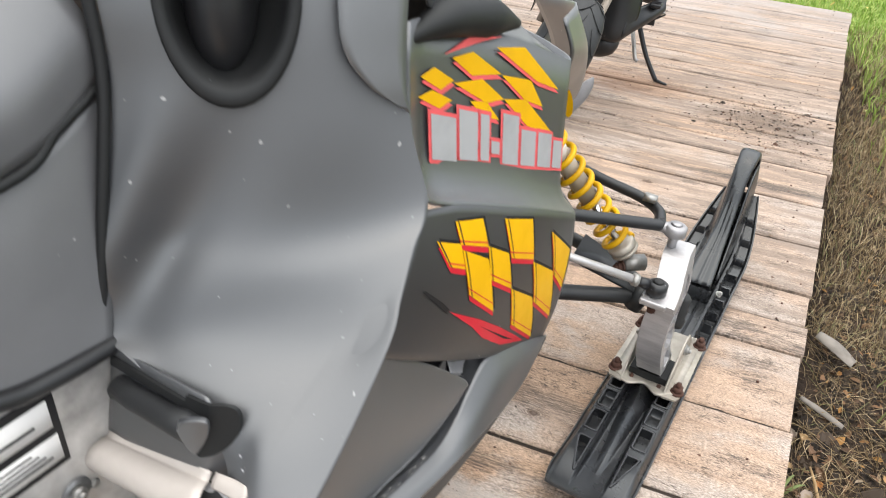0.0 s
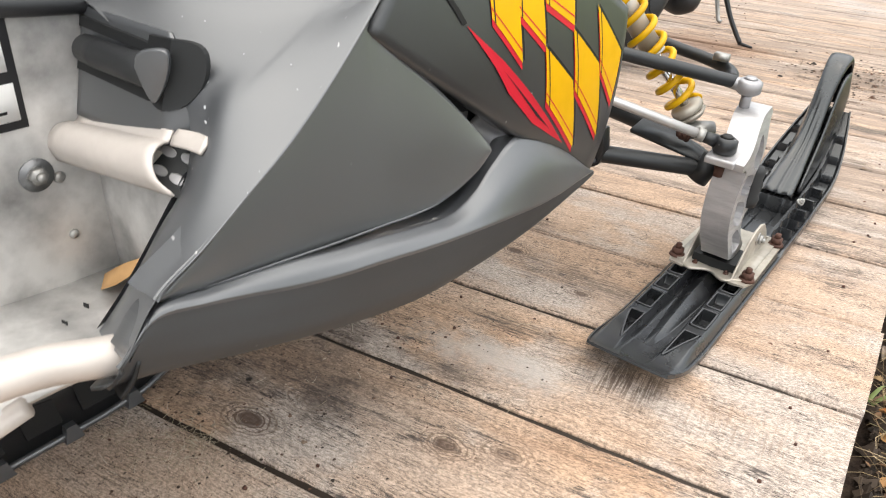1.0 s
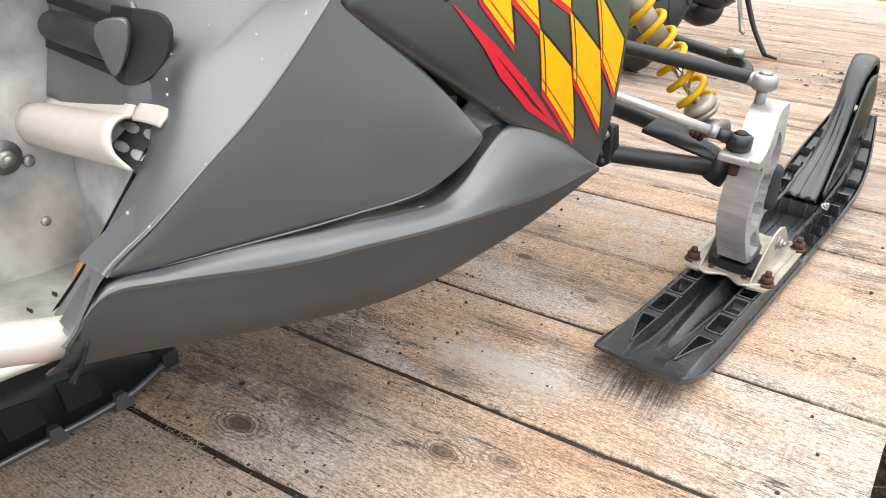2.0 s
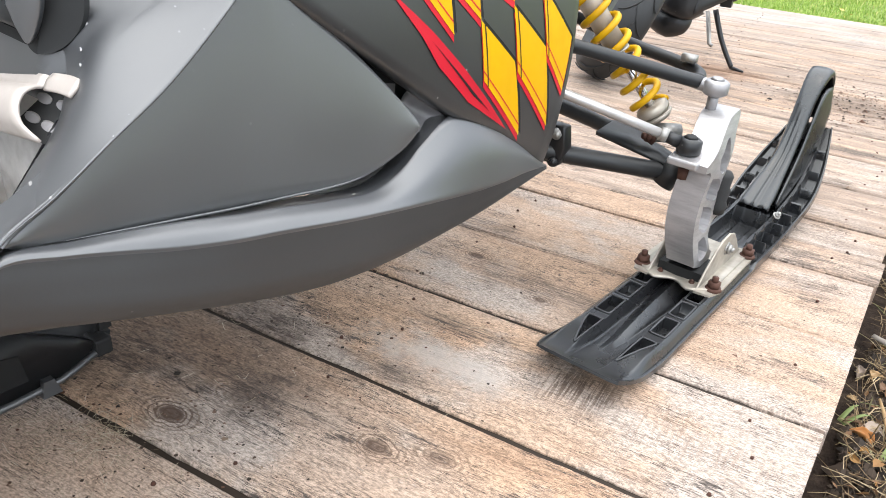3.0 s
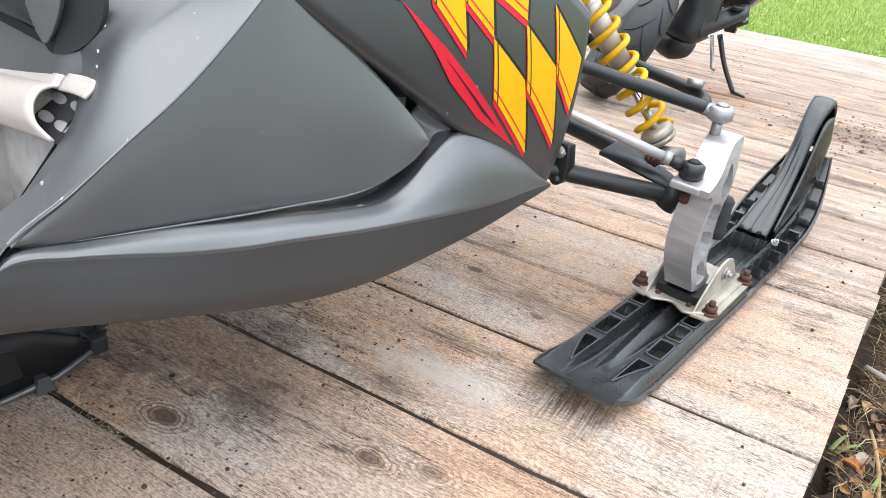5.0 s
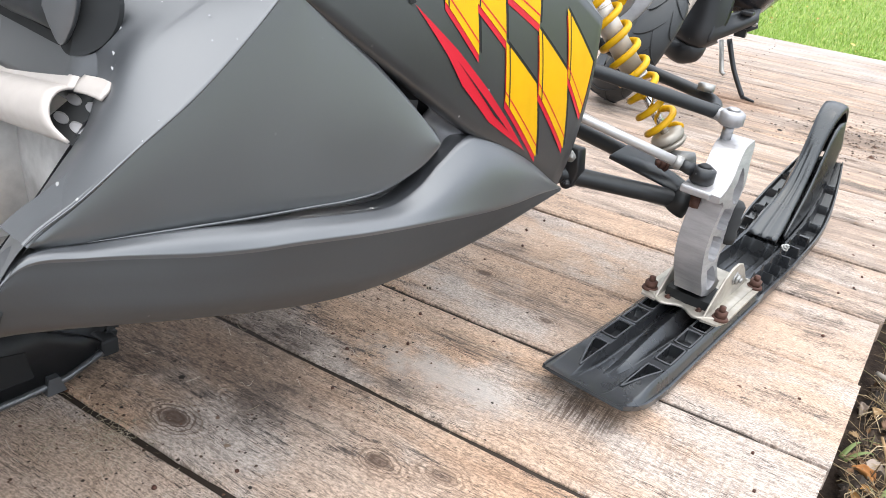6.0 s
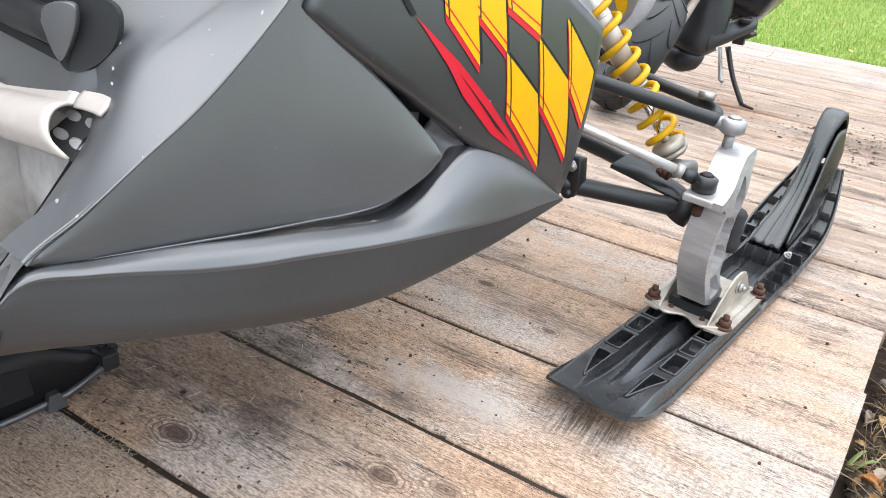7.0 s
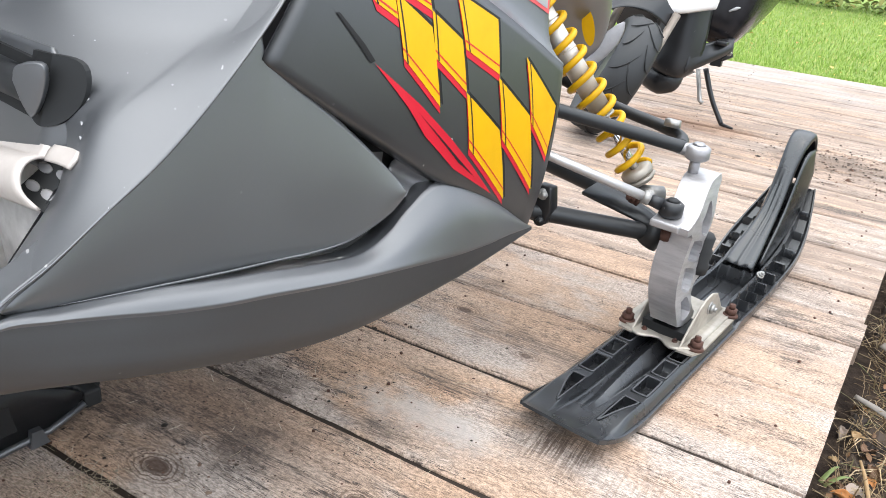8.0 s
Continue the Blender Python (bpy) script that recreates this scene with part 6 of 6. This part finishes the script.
# saddle with its side cheeks and rusty nuts
sad = bmesh.new()
grid(sad, [[Vector((SU + s * 0.063, v + (0.010 * math.cos(6.5 * s) if v < -0.015 else 0.0), 0.047 - 0.004 * (1 - abs(s)))) for s in (-1, -0.8, -0.6, -0.45, -0.3, -0.15, 0, 0.15, 0.3, 0.45, 0.6, 0.8, 1)] for v in (-0.026, -0.020, 0.02, 0.08, 0.14, 0.176)])
saddle = thick(part("ski_saddle", sad, SADDLE, ski, "weathered zinc ski saddle"), 0.004)
for s in (-1, 1):
    cheek = prism([(-0.030, 0.046), (-0.016, 0.060), (0.008, 0.081), (0.032, 0.099), (0.056, 0.109), (0.085, 0.111), (0.110, 0.103), (0.134, 0.082), (0.154, 0.060), (0.178, 0.046)], 0.0, 0.004, lambda a, b, d, s=s: Vector((SU + s * (0.040 + d), a, b)))
    rounded(part("cheek", cheek, SADDLE, ski, "", False), 0.0015)
    flange = prism([(0.040, -0.034), (0.066, -0.030), (0.074, -0.005), (0.072, 0.165), (0.060, 0.182), (0.040, 0.18)], 0.044, 0.048, lambda a, b, d, s=s: Vector((SU + s * a, b, d)))
    part("flange", flange, SADDLE, ski, "", False)
    for v in (-0.006, 0.156):
        part("saddle_nut", bolt((SU + s * 0.062, v, 0.048), (0, 0, 1), 0.0105, 0.017), RUST, ski, "rusty flanged nut")
    part("pivot_bolt", bolt((SU + s * 0.044, 0.082, 0.084), (s, 0, 0), 0.009, 0.009), STEEL, ski, "zinc pivot bolt")
part("damper_block", box((0.526, -0.004, 0.046), (0.600, 0.060, 0.064)), VOID, ski, "black rubber damper block", False)
for u, v in ((0.535, -0.012), (0.590, -0.012)):
    part("saddle_rivet", bolt((u, v, 0.046), (0, 0, 1), 0.005, 0.006), RUST, ski)

# a leaf in the footwell, slits in the board and chips in the paint
leaf = bmesh.new()
grid(leaf, [[Vector((0.244 + 2.1 * a, -0.876 + 2.1 * b, 0.292 + 2.1 * c)) for a, b, c in row] for row in (((-0.014, 0.0, 0.0), (-0.004, 0.006, 0.006), (0.012, 0.010, 0.012)), ((-0.010, -0.006, 0.003), (0.002, -0.003, 0.012), (0.016, 0.002, 0.020)), ((-0.004, -0.012, 0.0), (0.006, -0.010, 0.006), (0.014, -0.005, 0.013)))])
thick(tagged(part("fallen_leaf", leaf, ORANGE), "orange fallen leaf lying in the footwell", "leaf"), 0.0008).matrix_world = sled.matrix_world
for u, v, ln in ((0.300, -0.985, 0.012), (0.262, -0.952, 0.006), (0.318, -1.000, 0.007), (0.25, -0.925, 0.005)):
    z = 0.2905 + 0.02 * (u - 0.2)
    part("board_slit", prism([(-ln, 0.0), (-0.4 * ln, -0.0016), (ln, -0.0006), (0.3 * ln, 0.0018)], z, z + 0.0026, lambda a, b, d, u=u, v=v: Vector((u + a, v + b, d))), VOID, board_ob, "dark slit punched in the board", False)
chip_rng = random.Random(5)
for i in range(34):
    k = chip_rng.randrange(5, 11) if i < 28 else chip_rng.choice((7, 8))
    f, g = chip_rng.random() * (1.0 if i < 28 else 0.32), chip_rng.random()
    r0, r1 = face[k], face[k + 1]
    p = (Vector(r0[1]).lerp(Vector(r0[3]), f)).lerp(Vector(r1[1]).lerp(Vector(r1[3]), f), g)
    a = (Vector(r0[3]) - Vector(r0[1])).normalized()
    c = (Vector(r1[1]) - Vector(r0[1])).normalized()
    s = chip_rng.uniform(0.0003, 0.0010) if i < 28 else chip_rng.uniform(0.0006, 0.0018)
    ch = bmesh.new()
    nn = a.cross(c).normalized()
    if nn.dot(Vector((0.6, -0.75, 0.3))) < 0:
        nn = -nn
    ring = [p + nn * 0.0012 + s * (math.cos(t) * a * chip_rng.uniform(0.5, 1.3) + math.sin(t) * c * chip_rng.uniform(0.6, 1.6)) for t in np.linspace(0, 2 * math.pi, 7, endpoint=False)]
    ch.faces.new([ch.verts.new(q) for q in ring])
    part("paint_chip", ch, SILVER, sled, "pale chip in the paint", False)

# ---- scooter standing behind the snowmobile ----
scooter = tagged(new("scooter"), "black and white motor scooter on its side stand", "scooter")
# front wheel: fat tyre with curved grooves
TYRE = plastic("worn_tyre_rubber", (0.012, 0.0125, 0.0135), 0.55, 0.1, 1.6)
wheel_m = pose(-0.290, 2.60, 0.205, 0, 0, 200) @ pose(0, 0, 0, 0, -24, 0)
rows = []
for k in range(72):
    a = 2 * math.pi * k / 72
    row = []
    for r, x in ((0.125, -0.040), (0.150, -0.055), (0.178, -0.060), (0.194, -0.048), (0.203, -0.025), (0.206, 0.0), (0.203, 0.025), (0.194, 0.048), (0.178, 0.060), (0.150, 0.055), (0.125, 0.040)):
        row.append(wheel_m @ Vector((x * 1.05, r * math.cos(a), r * math.sin(a))))
    rows.append(row)
rows.append(rows[0])
bm = bmesh.new()
grid(bm, rows)
wheel = part("front_wheel", bm, TYRE, scooter, "worn black tyre with curved grooves")
for k in range(30):
    s = 1 if k % 2 else -1
    pts = []
    for j in range(9):
        t = j / 8
        x = s * (0.054 - (0.064 if k % 4 < 2 else 0.040) * t)
        a = 2 * math.pi * k / 30 + 0.34 * t * t + 0.05 * t
        r = 0.2068 - 0.011 * (abs(x) / 0.05) ** 2.2
        pts.append(wheel_m @ Vector((x * 1.05, r * math.cos(a), r * math.sin(a))))
    part("tread_groove", tube(pts, [0.0012, 0.0026, 0.0026, 0.0010], None, 6), VOID, wheel)
part("rim", tube([wheel_m @ Vector((x, 0, 0)) for x in (-0.045, -0.03, 0.03, 0.045)], [0.108, 0.120, 0.120, 0.108], None, 36), BLACK, wheel)
# the fork leg that shows beside the tyre
TARNISH = metal("tarnished_fork_steel", (0.27, 0.235, 0.20), 0.5, 0.6, (1, 1, 1), 0.4)
part("fork_leg", tube([(-0.222, 2.69, 0.225), (-0.209, 2.72, 0.264), (-0.172, 2.80, 0.405)], 0.014, None, 14), TARNISH, scooter, "tarnished brownish fork leg")
part("fork_leg", tube([(-0.395, 2.70, 0.270), (-0.365, 2.75, 0.385), (-0.330, 2.82, 0.52)], 0.014, None, 14), TARNISH, scooter, "tarnished brownish fork leg")
thick(part("front_mudguard", patch([[(-0.43, 2.70, 0.30), (-0.40, 2.66, 0.37), (-0.33, 2.66, 0.415), (-0.25, 2.70, 0.41), (-0.19, 2.78, 0.36)], [(-0.43, 2.76, 0.32), (-0.40, 2.73, 0.41), (-0.32, 2.73, 0.46), (-0.24, 2.77, 0.46), (-0.17, 2.84, 0.41)]], 8, 20), BLACK, scooter, "matt black front mudguard"), 0.003)
# belly fairing, mudguard, floorboard and rear body
bel = [
    [(-0.28, 3.00, 0.47), (-0.22, 2.92, 0.46), (-0.14, 2.91, 0.45), (-0.098, 3.00, 0.43)],
    [(-0.28, 3.00, 0.33), (-0.245, 2.92, 0.31), (-0.150, 2.89, 0.29), (-0.090, 2.96, 0.29)],
    [(-0.27, 3.00, 0.24), (-0.25, 2.91, 0.215), (-0.155, 2.89, 0.195), (-0.108, 2.95, 0.215)],
    [(-0.25, 3.05, 0.17), (-0.235, 2.98, 0.17), (-0.16, 2.97, 0.170), (-0.120, 3.05, 0.19)],
]
inner = [[(-0.52, 3.02, 0.66), (-0.30, 3.0, 0.66), (-0.10, 3.04, 0.66)], [(-0.50, 3.02, 0.45), (-0.30, 3.0, 0.45), (-0.11, 3.02, 0.45)], [(-0.42, 3.04, 0.28), (-0.30, 3.02, 0.26), (-0.16, 3.02, 0.24)]]
thick(part("inner_shield", patch(inner, 12, 12), BLACK, scooter, "black inner leg shield"), 0.004)
thick(part("belly_fairing", patch(bel, 20, 20), BLACK, scooter, "black belly fairing"), 0.004)
part("engine_case", tube([(-0.285, 2.98, 0.175), (-0.262, 2.96, 0.165), (-0.215, 2.95, 0.155), (-0.175, 2.95, 0.165), (-0.15, 2.97, 0.18)], [0.02, 0.045, 0.052, 0.045, 0.015], None, 18, 16), BLACK, scooter, "rounded black engine case")
fl = [
    [(-0.128, 2.915, 0.300), (-0.090, 2.99, 0.306), (-0.052, 3.06, 0.314), (-0.020, 3.12, 0.320)],
    [(-0.132, 2.900, 0.222), (-0.088, 2.96, 0.250), (-0.045, 3.02, 0.278), (-0.015, 3.08, 0.296)],
    [(-0.135, 2.910, 0.203), (-0.088, 2.97, 0.230), (-0.045, 3.03, 0.258), (-0.015, 3.09, 0.280)],
]
floorboard = thick(part("floorboard", patch(fl, 10, 16), BLACK, scooter, "grey ribbed floorboard"), 0.008)
for k in range(7):
    for j in range(4):
        f, g = (k + 0.6) / 10, (j + 0.6) / 5
        q = Vector(fl[0][0]).lerp(Vector(fl[0][3]), f).lerp(Vector(fl[1][0]).lerp(Vector(fl[1][3]), f), g)
        part("grip_stud", box((q.x - 0.004, q.y - 0.004, q.z - 0.002), (q.x + 0.004, q.y + 0.004, q.z + 0.005)), BLACK, floorboard, smooth=False)
rounded(part("floor_pad", box((-0.062, 3.00, 0.302), (-0.022, 3.05, 0.318)), BLACK, floorboard, "black rubber pad"), 0.004)
rear = [
    [(-0.16, 3.10, 0.80), (-0.06, 3.12, 0.82), (0.08, 3.2, 0.84), (0.18, 3.5, 0.86)],
    [(-0.12, 3.08, 0.60), (-0.03, 3.10, 0.60), (0.075, 3.18, 0.62), (0.15, 3.5, 0.66)],
    [(-0.115, 3.06, 0.46), (-0.04, 3.08, 0.45), (0.035, 3.14, 0.465), (0.10, 3.45, 0.52)],
    [(-0.110, 3.06, 0.36), (-0.05, 3.08, 0.34), (0.000, 3.13, 0.350), (0.05, 3.4, 0.42)],
    [(-0.115, 3.10, 0.30), (-0.07, 3.12, 0.29), (-0.035, 3.16, 0.292), (0.00, 3.4, 0.34)],
]
GLOSSB = gloss("gloss_black_paint", (0.012, 0.012, 0.014), 0.12, 1.4)
rear_ob = thick(part("rear_body", patch(rear, 22, 20), GLOSSB, scooter, "glossy black rear body"), 0.004)
part("badge", tube([(-0.052, 3.062, 0.415), (-0.030, 3.070, 0.428), (-0.018, 3.076, 0.432)], [0.003, 0.006, 0.002], None, 10), SILVER, rear_ob, "small silver badge")
wh = [
    [(-0.50, 2.80, 0.64), (-0.36, 2.78, 0.62), (-0.20, 2.82, 0.62), (-0.06, 2.95, 0.64)],
    [(-0.46, 2.80, 0.50), (-0.34, 2.78, 0.455), (-0.20, 2.80, 0.435), (-0.070, 2.93, 0.465)],
    [(-0.42, 2.84, 0.46), (-0.32, 2.82, 0.420), (-0.20, 2.83, 0.405), (-0.078, 2.94, 0.430)],
    [(-0.40, 2.94, 0.46), (-0.30, 2.92, 0.430), (-0.19, 2.92, 0.415), (-0.09, 3.02, 0.435)],
]
thick(part("leg_shield", patch(wh, 18, 20), WHITE, scooter, "white leg shield"), 0.004)
stand = part("side_stand", tube([(-0.092, 3.10, 0.200), (-0.045, 3.09, 0.10), (0.005, 3.085, 0.022), (0.014, 3.084, 0.012)], [0.010, 0.009, 0.009, 0.008], None, 12, 12), BLACK, scooter, "black steel side stand")
part("stand_foot", tube([(0.008, 3.085, 0.010), (0.060, 3.070, 0.005)], [0.007, 0.004], None, 10), BLACK, stand)
part("stand_spring", tube([(-0.115, 3.08, 0.195), (-0.080, 3.06, 0.085), (-0.068, 3.058, 0.08)], 0.008, None, 10), STEEL, stand, "zinc return spring")
peg2 = part("foot_peg", tube([(-0.06, 3.10, 0.235), (-0.035, 3.11, 0.250), (-0.012, 3.12, 0.262)], [0.010, 0.012, 0.010], None, 12), BLACK, scooter, "black folding foot peg")
part("peg_bolt", bolt((-0.020, 3.085, 0.270), (0.6, -0.8, 0.2), 0.008, 0.012), STEEL, peg2)
part("peg_hinge", box((-0.08, 3.09, 0.215), (-0.04, 3.12, 0.245)), BLACK, peg2, smooth=False)
